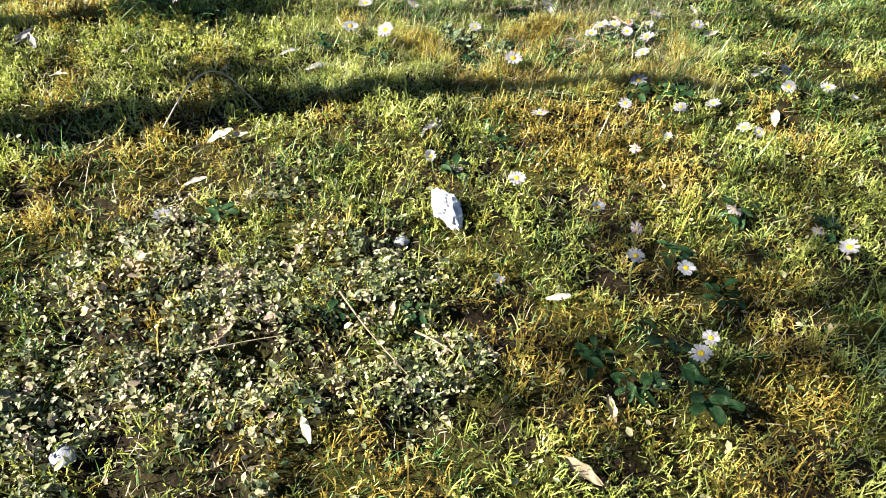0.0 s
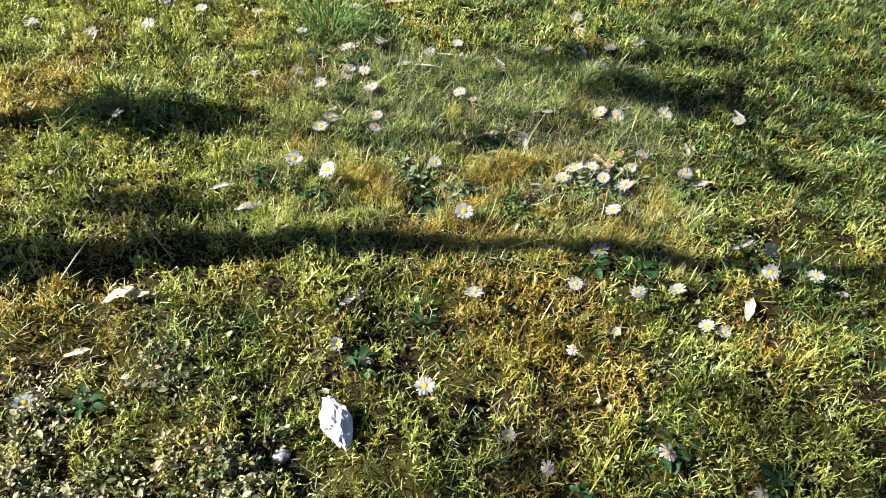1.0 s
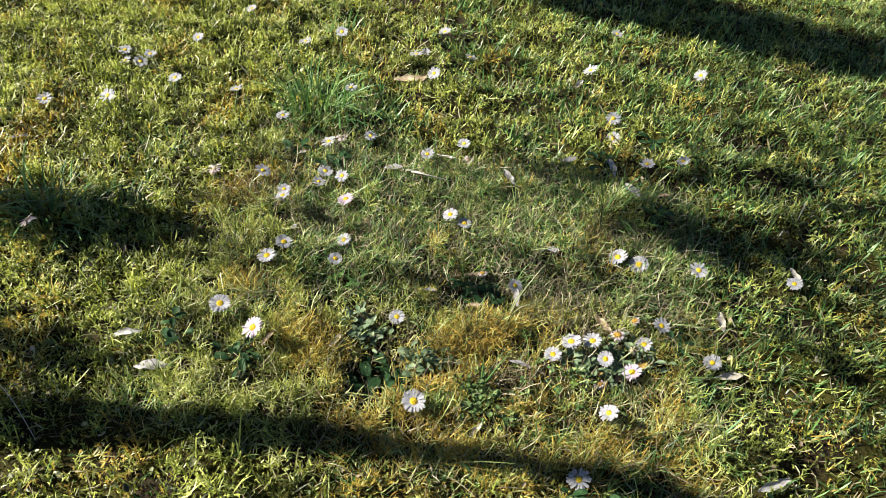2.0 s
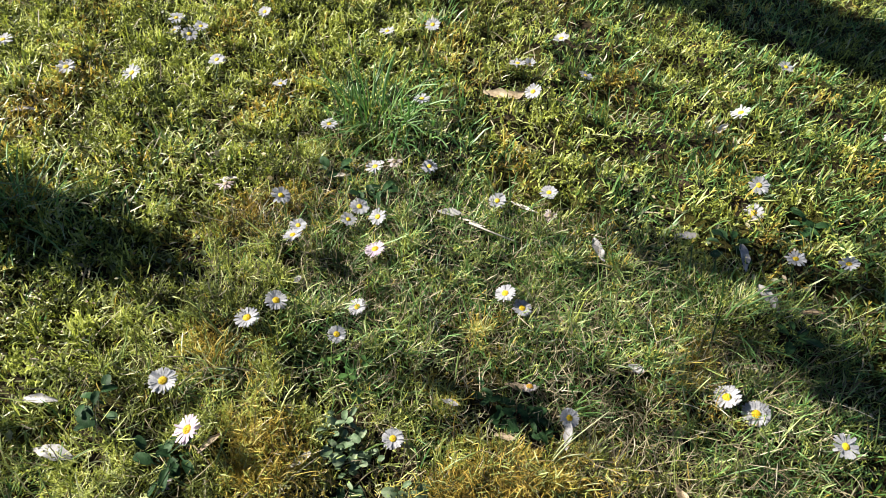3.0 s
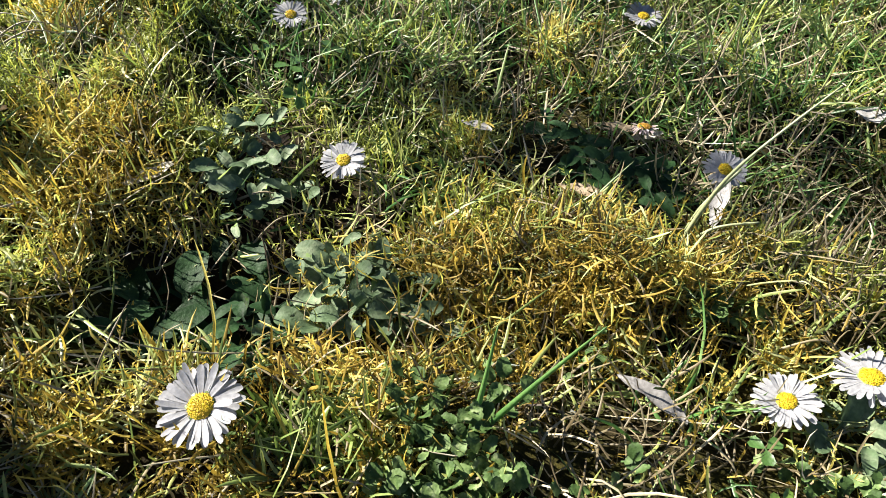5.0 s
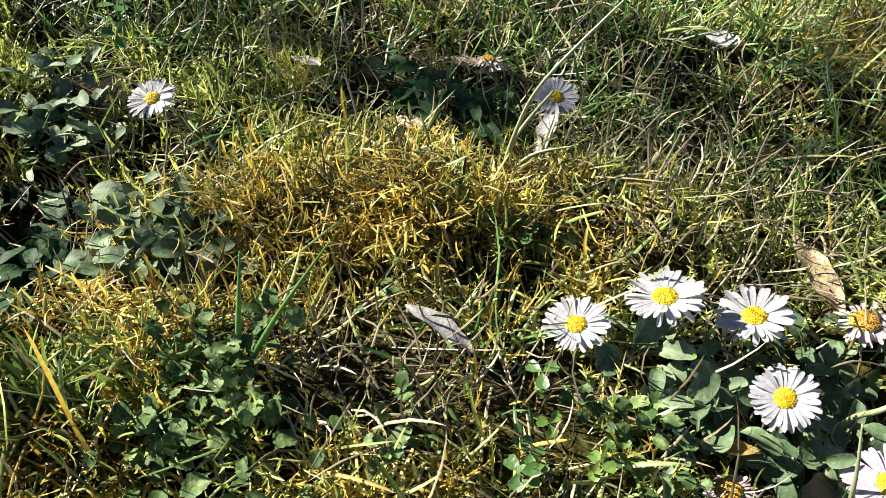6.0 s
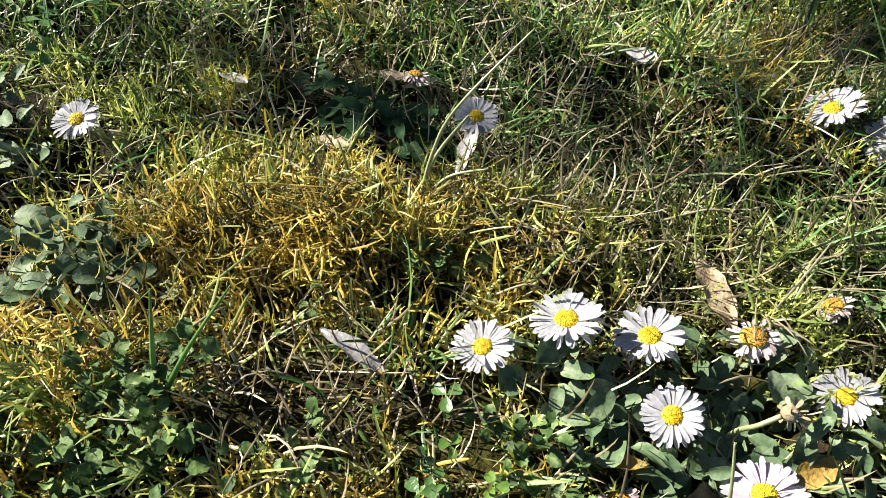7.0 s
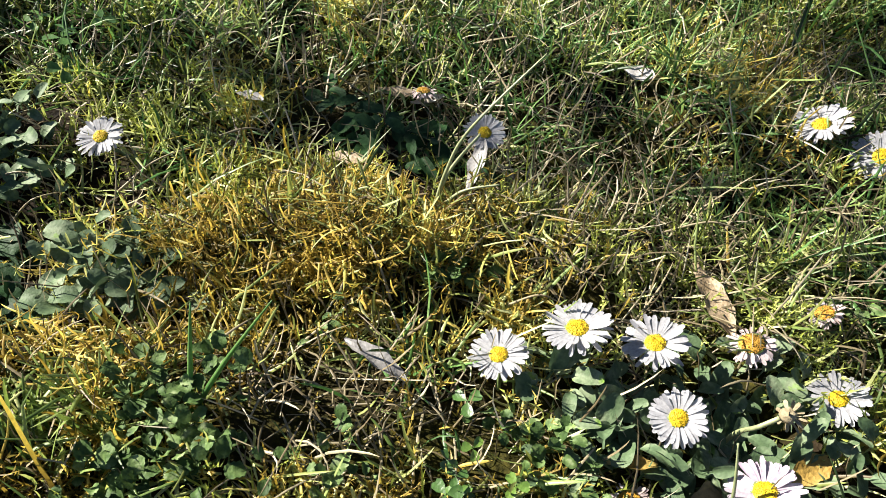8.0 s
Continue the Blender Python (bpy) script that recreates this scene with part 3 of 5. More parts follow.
def stuff(name, material, label, category, chunks):
    v, f, count = [], [], 0
    for cv, cf in chunks:
        v.append(cv), f.append(cf + count)
        count += len(cv)
    return thing(name, tri_mesh(name, np.concatenate(v), np.concatenate(f)), material, label, category, "", "stuff")


def grass_chunk(x, y, g, length, width, segs, lean=(0.15, 1.15), sink=0.001, lift=0.0, wander=0.35):
    n = len(x)
    base = np.stack([x, y, ground_z(x, y) - sink + lift * g.uniform(0, 1, n)], 1)
    ln = length * np.exp(g.normal(0, 0.32, n)) * (0.95 + 0.3 * clumps(x, y) + 0.25 * tufty(x, y))
    az, lean_by, curl, twist, swerve = g.uniform(0, 2 * np.pi, n), g.uniform(*lean, n), g.normal(0.4, 0.4, n), g.uniform(-0.9, 0.9, n), g.normal(0, wander, n)
    if segs == 2:
        ln = ln * size(x, y)
        return strips(base, az, lean_by, curl, ln, width * size(x, y) ** 1.4 * g.uniform(0.6, 1.35, n), 2, twist, swerve)[:2]
    return needles(base, az, lean_by, curl, ln, width * g.uniform(0.65, 1.3, n), twist, swerve)


def fine_chunk(x, y, g, length, width, segs, lift=0.009, bow=0.7, low=0.0, lean=(0.5, 1.5)):
    n = len(x)
    base = np.stack([x, y, ground_z(x, y) + g.uniform(low, 1.0, n) * lift], 1)
    az, lean_by, curl, ln, wide = g.uniform(0, 2 * np.pi, n), g.uniform(*lean, n), g.normal(0.15, bow, n), length * np.exp(g.normal(0, 0.35, n)), width * g.uniform(0.7, 1.3, n)
    if segs == 2:
        ln, wide = ln * size(x, y), wide * size(x, y) ** 1.4
        return strips(base, az, lean_by, curl, ln, wide, 2, g.uniform(-0.6, 0.6, n), g.normal(0, 1.0, n))[:2]
    return needles(base, az, lean_by, curl, ln, wide, g.uniform(-0.6, 0.6, n), g.normal(0, 0.6, n))


size = lambda x, y: np.clip(0.7 + 0.4 * (y - 0.4), 0.7, 1.15)  # finer leaves at the near end


def moss_chunk(x, y, g, length, leaf, leaf_w, leaves, lift=0.0):
    n = len(x)
    base = np.stack([x, y, ground_z(x, y) - 0.002 + lift * g.uniform(0, 1, n)], 1)
    return shoots(base, g.uniform(0, 2 * np.pi, n), g.uniform(0, 1.0, n), g.normal(0.4, 0.6, n),
                  length * np.exp(g.normal(0, 0.3, n)) * (0.95 + 0.35 * clumps(x, y) + 0.3 * tufty(x, y)), leaf * size(x, y), leaf_w * size(x, y), leaves, g)


def level(x, y):
    """Coarser towards the far end of the lawn."""
    return np.clip(1.0 - 0.4 * (y - 0.7), 0.45, 1.0)


g = np.random.default_rng(21)
far_part = lambda x, y: seen(x, y) * (1 - close(x, y)) * level(x, y) * gaps(x, y) ** (1 - 0.6 * left_share(x, y))
chunks = []
x, y = spread_over(80000, lambda x, y: close(x, y) * gaps(x, y) * grass_share(x, y) * behind_clump(x, y), g, NEAR)
chunks.append(grass_chunk(x, y, g, 0.0150, 0.00112, 4, (0.45, 1.45), 0.001, 0.006, 0.7))
x, y = spread_over(540000, lambda x, y: far_part(x, y) * grass_share(x, y), g)
chunks.append(grass_chunk(x, y, g, 0.0125, 0.0015, 2, (0.2, 1.3)))
x, y = spread_over(1500, lambda x, y: np.clip(spot(x, y, 0.088, 0.985, 0.016, 0.014) + spot(x, y, 0.070, 0.972, 0.02, 0.008), 0, 1), g, (0.03, 0.13, 0.95, 1.02))
chunks.append(grass_chunk(x, y, g, 0.017, 0.0013, 4, (0.1, 0.8), 0.001, 0.004, 0.3))
x, y = spread_over(900, lambda x, y: close(x, y) * open_share(x, y) * (1 - spot(x, y, 0.24, 1.07, 0.10, 0.07)) * (1 - on_hummock(x, y)), g, NEAR)
chunks.append(grass_chunk(x, y, g, 0.032, 0.0012, 4, (0.3, 1.1)))
x, y = spread_over(230000, lambda x, y: (1 - seen(x, y)) * np.exp(-(np.hypot(x - 0.15, y - 1.35) / 1.9) ** 4), g, (-3.2, 3.5, -2.0, 4.7))
chunks.append(grass_chunk(x, y, g, 0.026, 0.0045, 2))
stuff("lawn_grass", M_GRASS, "short yellow-green lawn grass blades over moss", "grass", chunks)

g = np.random.default_rng(22)
x, y = spread_over(33000, lambda x, y: close(x, y) * gaps(x, y) * lush(x, y) * open_share(x, y), g, NEAR)
chunks = [grass_chunk(x, y, g, 0.016, 0.0011, 3, (0.3, 1.35), 0.001, 0.004, 0.6)]
x, y = spread_over(230000, lambda x, y: far_part(x, y) * lush(x, y) * open_share(x, y), g)
chunks.append(grass_chunk(x, y, g, 0.016, 0.0016, 2, (0.2, 1.25)))
stuff("lush_grass", M_LUSH, "fresh dark green grass growing in patches", "grass", chunks)

g = np.random.default_rng(23)
x, y = spread_over(26000, lambda x, y: close(x, y) * np.clip(open_share(x, y) * (0.9 - 0.7 * high_share(x, y) + wiry(x, y)) + 0.3 * bare_share(x, y), 0, 1), g, NEAR)
chunks = [fine_chunk(x, y, g, 0.019, 0.0007, 4, 0.010, 1.0)]
x, y = spread_over(900, lambda x, y: bare_share(x, y), g, (0.08, 0.26, 0.97, 1.09))
chunks.append(fine_chunk(x, y, g, 0.015, 0.0006, 4, 0.008, 1.2))
x, y = spread_over(70000, lambda x, y: far_part(x, y) * (1.2 - high_share(x, y)) * open_share(x, y), g)
chunks.append(grass_chunk(x, y, g, 0.016, 0.0013, 2, (0.7, 1.5), -0.006))
stuff("dry_grass", M_STRAW, "thin dry straw-coloured grass lying in the lawn", "dry grass", chunks)

# fine blades that lie over the moss
g = np.random.default_rng(27)


x, y = spread_over(72000, lambda x, y: close(x, y) * gaps(x, y) * open_share(x, y) * behind_clump(x, y) * np.clip(0.35 + 0.45 * clumps(x, y) + 0.35 * high_share(x, y) - 0.6 * lush(x, y), 0.05, 1), g, NEAR)
chunks = [fine_chunk(x, y, g, 0.012, 0.00095, 4, 0.008, 0.9)]
x, y = spread_over(9000, lambda x, y: crest(x, y), g, (-0.05, 0.25, 1.0, 1.16))
chunks.append(fine_chunk(x, y, g, 0.0115, 0.0008, 4, 0.017, 1.1))
x, y = spread_over(380000, lambda x, y: far_part(x, y) * open_share(x, y) * (1 - 0.85 * mat_share(x, y)) * np.clip(0.36 + 0.4 * clumps(x, y) + 0.7 * left_share(x, y) - 0.3 * lush(x, y), 0.04, 1), g)
chunks.append(fine_chunk(x, y, g, 0.0105, 0.0014, 2))
stuff("fine_grass", M_FINE, "fine curling yellow-green grass blades lying over moss", "grass", chunks)

g = np.random.default_rng(28)
x, y = spread_over(30000, sunny_face, g, (-0.12, 0.25, 0.97, 1.16))
stuff("golden_moss", M_GOLD_LIT, "golden wiry moss strands, coloured paler for the sunlit crowns", "moss", [fine_chunk(x, y, g, 0.0085, 0.0007, 4, 0.019, 1.3, 0.35, (0.8, 1.7))])

for name, material, label, share, seed in (("yellow_moss", M_MOSS, "feathery yellow-green moss between grass blades", lambda x, y: 1 - ochre_share(x, y), 24),
                                           ("ochre_moss", M_OCHRE, "orange-brown feathery moss in sunlit patches", ochre_share, 25)):
    g = np.random.default_rng(seed)
    thin = lambda x, y: share(x, y) * (1 - 0.7 * mat_share(x, y)) * np.clip(0.8 + 0.5 * bare_field(x, y), 0.08, 1) * np.clip(0.75 + 0.75 * clumps(x, y), 0.06, 1) * (0.15 + 0.85 * gaps(x, y)) * open_share(x, y) * high_share(x, y) * (1 - 0.75 * lush(x, y)) * (1 + 1.0 * left_share(x, y)) * (0.7 + 0.3 * start_share(y))
    x, y = spread_over(190000, lambda x, y: close(x, y) * thin(x, y) * behind_clump(x, y), g, NEAR)
    chunks = [moss_chunk(x, y, g, 0.010, 0.0026, 0.0009, 7, 0.006)]
    x, y = spread_over(22000, lambda x, y: on_hummock(x, y) * share(x, y) * open_share(x, y), g, (-0.15, 0.25, 0.95, 1.16))
    chunks.append(moss_chunk(x, y, g, 0.011, 0.0024, 0.0008, 8, 0.010))
    x, y = spread_over(800000, lambda x, y: far_part(x, y) * thin(x, y), g)
    chunks.append(moss_chunk(x, y, g, 0.012, 0.0046, 0.0021, 5, 0.006))
    # low cushions that close the gaps between the taller tufts
    x, y = spread_over(420000, lambda x, y: seen(x, y) * (1 - close(x, y)) * share(x, y) * (1 - 0.5 * lush(x, y)) * (1 - 0.7 * mat_share(x, y)) * open_share(x, y) * np.clip(0.4 + 0.6 * high_share(x, y), 0, 1) * (0.36 + 0.5 * left_share(x, y)), g)
    chunks.append(moss_chunk(x, y, g, 0.0065, 0.0034, 0.0017, 4))
    if name == "ochre_moss":
        x, y = spread_over(80000, lambda x, y: close(x, y) * thin(x, y) * open_share(x, y), g, NEAR)
        chunks.append(fine_chunk(x, y, g, 0.014, 0.0010, 4, 0.009, 1.0))
        x, y = spread_over(15000, lambda x, y: on_hummock(x, y) * open_share(x, y), g, (-0.15, 0.25, 0.95, 1.16))
        chunks.append(fine_chunk(x, y, g, 0.008, 0.0007, 4, 0.014, 1.2))
        x, y = spread_over(110000, lambda x, y: far_part(x, y) * thin(x, y), g)
        chunks.append(fine_chunk(x, y, g, 0.0095, 0.0016, 2))
    else:
        x, y = spread_over(17000, lambda x, y: on_hummock(x, y) * open_share(x, y), g, (-0.15, 0.25, 0.95, 1.16))
        chunks.append(fine_chunk(x, y, g, 0.008, 0.0007, 4, 0.014, 1.2))
    stuff(name, material, label, "moss", chunks)

# small rounded leaves of the creeping plants on the hummock
g = np.random.default_rng(26)
x, y = spread_over(720000, lambda x, y: seen(x, y) * np.maximum(mat_share(x, y), 0.02 * (1 - close(x, y))) * np.clip(high_share(x, y) + 0.15 * clumps(x, y), 0.1, 1) * gaps(x, y), g, (-0.6, 0.7, 0.25, 1.5))
n = len(x)
c = np.stack([x, y, ground_z(x, y) + g.uniform(0.002, 0.016, n)], 1)
az, tip, leaf_size = g.uniform(0, 2 * np.pi, n), g.normal(0.2, 0.6, n), 0.0017 * np.exp(np.clip(g.normal(0, 0.5, n), -1, 0.9))
ahead = np.stack([np.cos(az) * np.cos(tip), np.sin(az) * np.cos(tip), np.sin(tip)], 1)
side = np.cross(ahead, np.stack([g.normal(0, 0.4, n), g.normal(0, 0.4, n), np.ones(n)], 1))
side /= np.linalg.norm(side, axis=1)[:, None]
up = np.cross(side, ahead)
outline = [(-1.2, 0, 0), (-0.5, 0.55, 0.18), (0.35, 0.65, 0.22), (1.2, 0, -0.05), (0.35, -0.65, 0.22), (-0.5, -0.55, 0.18), (0, 0, 0)]
v = np.stack([c + leaf_size[:, None] * (a * ahead + b * side + d * up) for a, b, d in outline], 1)
f = np.array([(6, 0, 1), (6, 1, 2), (6, 2, 3), (6, 3, 4), (6, 4, 5), (6, 5, 0)])
f = (np.arange(n) * 7)[:, None, None] + f[None]
stuff("creeping_weeds", M_MAT, "mat of tiny pale green and tan weed leaves", "weeds", [(v.reshape(-1, 3), f.reshape(-1, 3))])


# ---- trees out of view beside the lawn, shaped to throw the bands of shade ----
def tube(points, radii, sides=6, close_ends=True):
    """Places and faces of a round bar along the points."""
    pts = [Vector(p) for p in points]
    verts, faces = [], []
    ref = Vector((0.31, 0.87, 0.2))
    for i, p in enumerate(pts):
        d = (pts[min(i + 1, len(pts) - 1)] - pts[max(i - 1, 0)]).normalized()
        a = d.cross(ref).normalized()
        b = d.cross(a)
        for k in range(sides):
            t = 2 * math.pi * k / sides
            verts.append(p + (a * math.cos(t) + b * math.sin(t)) * radii[i])
    for i in range(len(pts) - 1):
        for k in range(sides):
            q, r = i * sides + k, i * sides + (k + 1) % sides
            faces.append((q, r, r + sides, q + sides))
    if close_ends:
        faces.append(tuple(range(sides))[::-1])
        faces.append(tuple(range(len(verts) - sides, len(verts))))
    return verts, faces


def poly_mesh(name, verts, faces, soft=True):
    me = bpy.data.meshes.new(name)
    me.from_pydata([tuple(v) for v in verts], [], faces)
    me.update()
    return smooth(me) if soft else me


def tube_mesh(name, points, radii, sides=6):
    return poly_mesh(name, *tube(points, radii, sides))


def bend(points, steps):
    """A smooth line through the points."""
    pts = [Vector(p) for p in points]
    out = []
    for i in range(len(pts) - 1):
        p0, p1, p2, p3 = pts[max(i - 1, 0)], pts[i], pts[i + 1], pts[min(i + 2, len(pts) - 1)]
        for k in range(steps):
            t = k / steps
            out.append(0.5 * (2 * p1 + (p2 - p0) * t + (2 * p0 - 5 * p1 + 4 * p2 - p3) * t * t + (3 * p1 - p0 - 3 * p2 + p3) * t ** 3))
    return out + [pts[-1]]


def above(x, y, at_x):
    """The place over the vertical plane x = at_x whose shade falls on the lawn at x, y."""
    s = (at_x - x) / TO_SUN.x
    return Vector((x, y, 0.002)) + TO_SUN * s


def small_tree(label, at_x, trunk_shade, radius, limbs, leaf_spots, seed, leaf=1.0, taper=(1.3, 0.5)):
    g = np.random.default_rng(seed)
    line = bend([above(x, y, at_x) for x, y in trunk_shade], 5)
    foot = line[0].copy()
    foot.z = float(ground_z(foot.x, foot.y)) - 0.03
    root = tagged(new("young_tree"), label, "tree")
    root.location = foot
    line = [foot] + [p for p in line if p.z > foot.z + 0.1]
    radii = [radius * max(0.6, taper[0] - taper[1] * i / len(line)) for i in range(len(line))]
    part("trunk", tube_mesh("trunk", [p - foot for p in line], radii, 10), M_BARK, root)
    reached = list(line)
    for shade, r in limbs:
        pts = bend([above(x, y, at_x) for x, y in shade], 5)
        near_trunk = min(reached, key=lambda p: (p - pts[0]).length)
        pts = [near_trunk] + pts
        reached += pts
        part("limb", tube_mesh("limb", [p - foot + Vector((0.02 * math.sin(i), 0, 0)) * (i > 0) for i, p in enumerate(pts)], [r * (1 - 0.5 * i / len(pts)) for i in range(len(pts))], 7), M_BARK, root)
    # unseen leaves, added wherever their shade should dim the lawn
    v, f = [], []
    for sx, sy, rx, ry, count in leaf_spots:
        for _ in range(count):
            p = above(sx + g.normal(0, rx), sy + g.normal(0, ry), at_x + g.normal(0, 0.08)) - foot
            d, s = Vector(g.normal(size=3)).normalized(), Vector(g.normal(size=3))
            s = d.cross(s).normalized()
            k = len(v)
            v += [p - d * 0.014 * leaf, p + s * 0.006 * leaf, p + d * 0.016 * leaf, p - s * 0.006 * leaf]
            f.append((k, k + 1, k + 2, k + 3))
    if v:
        part("crown", poly_mesh("crown", v, f, False), M_LUSH, root)
    return root


small_tree("slim young tree with a curved grey-brown trunk", -1.15,
           [(-1.1, 0.66), (-0.8, 0.735), (-0.55, 0.799), (-0.375, 0.843), (-0.27, 0.866), (-0.18, 0.883), (-0.07, 0.904), (0.05, 0.920), (0.23, 0.930), (0.42, 0.937), (0.60, 0.950), (0.95, 1.00), (1.35, 1.07), (1.7, 1.15)],
           0.0170, [([(0.62, 0.965), (0.8, 1.04), (1.0, 1.15)], 0.007), ([(0.30, 0.945), (0.42, 0.93), (0.6, 0.935)], 0.008)],
           [(0.9, 1.1, 0.06, 0.05, 60), (-0.33, 0.935, 0.06, 0.022, 130), (0.55, 0.94, 0.06, 0.015, 30), (1.5, 1.1, 0.18, 0.13, 260)], 41, 1.0, (2.2, 2.4))
small_tree("low leafy young tree with arching grey-brown limbs", -1.05,
           [(-1.0, 0.90), (-0.8, 0.98), (-0.57, 1.08), (-0.40, 1.135), (-0.24, 1.142)],
           0.015, [([(-0.24, 1.142), (-0.07, 1.128), (0.03, 1.148), (0.15, 1.172), (0.23, 1.21), (0.33, 1.295), (0.43, 1.322), (0.58, 1.38), (0.80, 1.49), (1.05, 1.62)], 0.0020),
                   ([(0.36, 1.30), (0.55, 1.30), (0.75, 1.27)], 0.007), ([(0.21, 1.19), (0.30, 1.35), (0.42, 1.52)], 0.006)],
           [(-0.37, 1.132, 0.065, 0.024, 400), (0.03, 1.142, 0.05, 0.010, 28), (0.22, 1.41, 0.05, 0.02, 90), (0.10, 1.160, 0.04, 0.010, 14), (0.42, 1.325, 0.07, 0.025, 260), (0.52, 1.17, 0.05, 0.04, 110), (0.55, 1.42, 0.14, 0.08, 260), (0.2, 1.20, 0.05, 0.012, 14), (0.85, 1.5, 0.2, 0.12, 300), (0.6, 1.8, 0.2, 0.12, 220)], 42)
small_tree("tall tree with a thick grey-brown trunk", -2.3,
           [(-2.2, 1.78), (-1.2, 1.92), (-0.2, 2.05), (0.06, 2.05), (0.42, 2.02), (0.75, 1.99), (1.4, 2.08), (2.6, 2.5), (4.2, 2.8)],
           0.095, [([(0.42, 2.0), (0.8, 1.95), (1.2, 1.9)], 0.04), ([(0.9, 2.1), (1.1, 1.7), (1.2, 1.2), (1.25, 0.6)], 0.012), ([(1.15, 1.4), (1.0, 1.3), (0.8, 1.25)], 0.006), ([(2.2, 2.4), (2.8, 2.9), (3.4, 3.3)], 0.03), ([(2.6, 2.5), (3.2, 2.2), (4.0, 1.9)], 0.03)], [(0.9, 2.05, 0.25, 0.06, 90), (1.0, 1.35, 0.36, 0.45, 620), (0.42, 0.48, 0.22, 0.14, 420), (3.2, 2.6, 0.55, 0.5, 1500), (4.3, 2.8, 0.6, 0.6, 1500)], 43, 1.8)


# ---- daisies ----
def petal_mesh(name, seed):
    """One ray floret, 1 long from its foot along x, with a rounded tip, a shallow trough and a slight bend."""
    g = np.random.default_rng(seed)
    droop, twist, sway = g.uniform(-0.10, 0.16), g.uniform(-0.35, 0.35), g.uniform(-0.08, 0.08)
    v = []
    for s, wide in ((0, 0.45), (0.3, 0.8), (0.6, 1.0), (0.82, 0.98), (0.94, 0.72), (1.0, 0.3)):
        half = 0.104 * wide
        for k in (-1, 0, 1):
            v.append((s - 0.02 * (k == 0 and s > 0.9), k * half + sway * s * s, 0.06 * s - droop * s * s + 0.02 * abs(k) * wide + k * half * twist * s))
    return smooth(tri_mesh(name, v, grid_faces(6, 3)))


def disc_mesh(name, seed, florets):
    """The yellow middle, 1 in radius: a low dome set with small florets in spirals."""
    g = np.random.default_rng(seed)
    v, f = [], []
    rings, sides = 5, 14
    for i in range(rings):
        a = i / (rings - 1) * math.pi / 2
        for k in range(sides):
            t = 2 * math.pi * k / sides
            v.append((math.cos(a) * math.cos(t) + 1e-3 * i, math.cos(a) * math.sin(t), 0.52 * math.sin(a) - 0.12))
    for i in range(rings - 1):
        for k in range(sides):
            q, r = i * sides + k, i * sides + (k + 1) % sides
            f.append((q, r, r + sides, q + sides))
    for j in range(florets):
        rr, t = math.sqrt((j + 0.5) / florets) * 0.98 + 0.02 * g.normal(), j * 2.39996 + 0.12 * g.normal()
        rr = min(abs(rr), 0.99)
        z = 0.52 * math.sqrt(max(0.0, 1 - rr * rr)) - 0.10
        w, up = 0.05 + 0.015 * g.uniform(), 0.035 + 0.05 * g.uniform()
        c, o = Vector((rr * math.cos(t), rr * math.sin(t), z)), Vector((rr * math.cos(t), rr * math.sin(t), 0.7)).normalized()
        a = o.cross(Vector((0.2, 0.3, 1))).normalized()
        b = o.cross(a)
        k = len(v)
        v += [c + a * w, c + b * w, c - a * w, c - b * w, c + o * up]
        f += [(k, k + 1, k + 4), (k + 1, k + 2, k + 4), (k + 2, k + 3, k + 4), (k + 3, k, k + 4)]
    return poly_mesh(name, v, f, False)


def cup_mesh(name):
    """The green cup of bracts under a head, 1 in radius."""
    v, f, sides = [], [], 13
    for r, z in ((0.25, -0.75), (0.85, -0.42), (1.08, -0.02), (0.6, -0.10)):
        for k in range(sides):
            t = 2 * math.pi * k / sides
            tip = 0.14 if r > 1 and k % 2 else 0
            v.append((r * math.cos(t), r * math.sin(t), z + tip))
    for i in range(3):
        for k in range(sides):
            q, s = i * sides + k, i * sides + (k + 1) % sides
            f.append((q, s, s + sides, q + sides))
    return poly_mesh(name, v, f)


PETALS = {key: [petal_mesh("petal", 50 + i) for i in range(4)] for key in ("white", "pink", "faded", "dry")}
DISC_DRY = disc_mesh("disc", 63, 24)
DISC, DISC_FAR, DISC_OLD, CUP = disc_mesh("disc", 60, 190), disc_mesh("disc", 61, 30), disc_mesh("disc", 62, 150), cup_mesh("green_cup")
PETAL_MATERIAL = {"white": M_PETAL, "pink": M_PINK, "faded": M_FADED}


def ray_rows(g, count, state):
    """Turn, pitch, length and width of each ray floret of one head."""
    rows = []
    for k in range(count):
        inner = k % 2
        pitch = g.normal(0.16 if inner else 0.03, 0.09)
        long = g.normal(1.0 if not inner else 0.93, 0.06)
        wide = g.uniform(0.85, 1.2)
        if state == "faded":
            pitch, long, wide = g.normal(-0.35, 0.35), g.uniform(0.6, 1.0), g.uniform(0.6, 1.1)
        rows.append((2 * math.pi * (k + g.normal(0, 0.22)) / count, pitch, long, wide))
    return rows


daisy_rng = np.random.default_rng(70)
LABELS = {"white": "open white daisy with a yellow disc on a short stem", "pink": "open daisy with pink-tinged white petals and yellow disc",
          "faded": "withered daisy with curled brownish petals and orange disc", "shut": "half-closed white daisy seen from its side"}


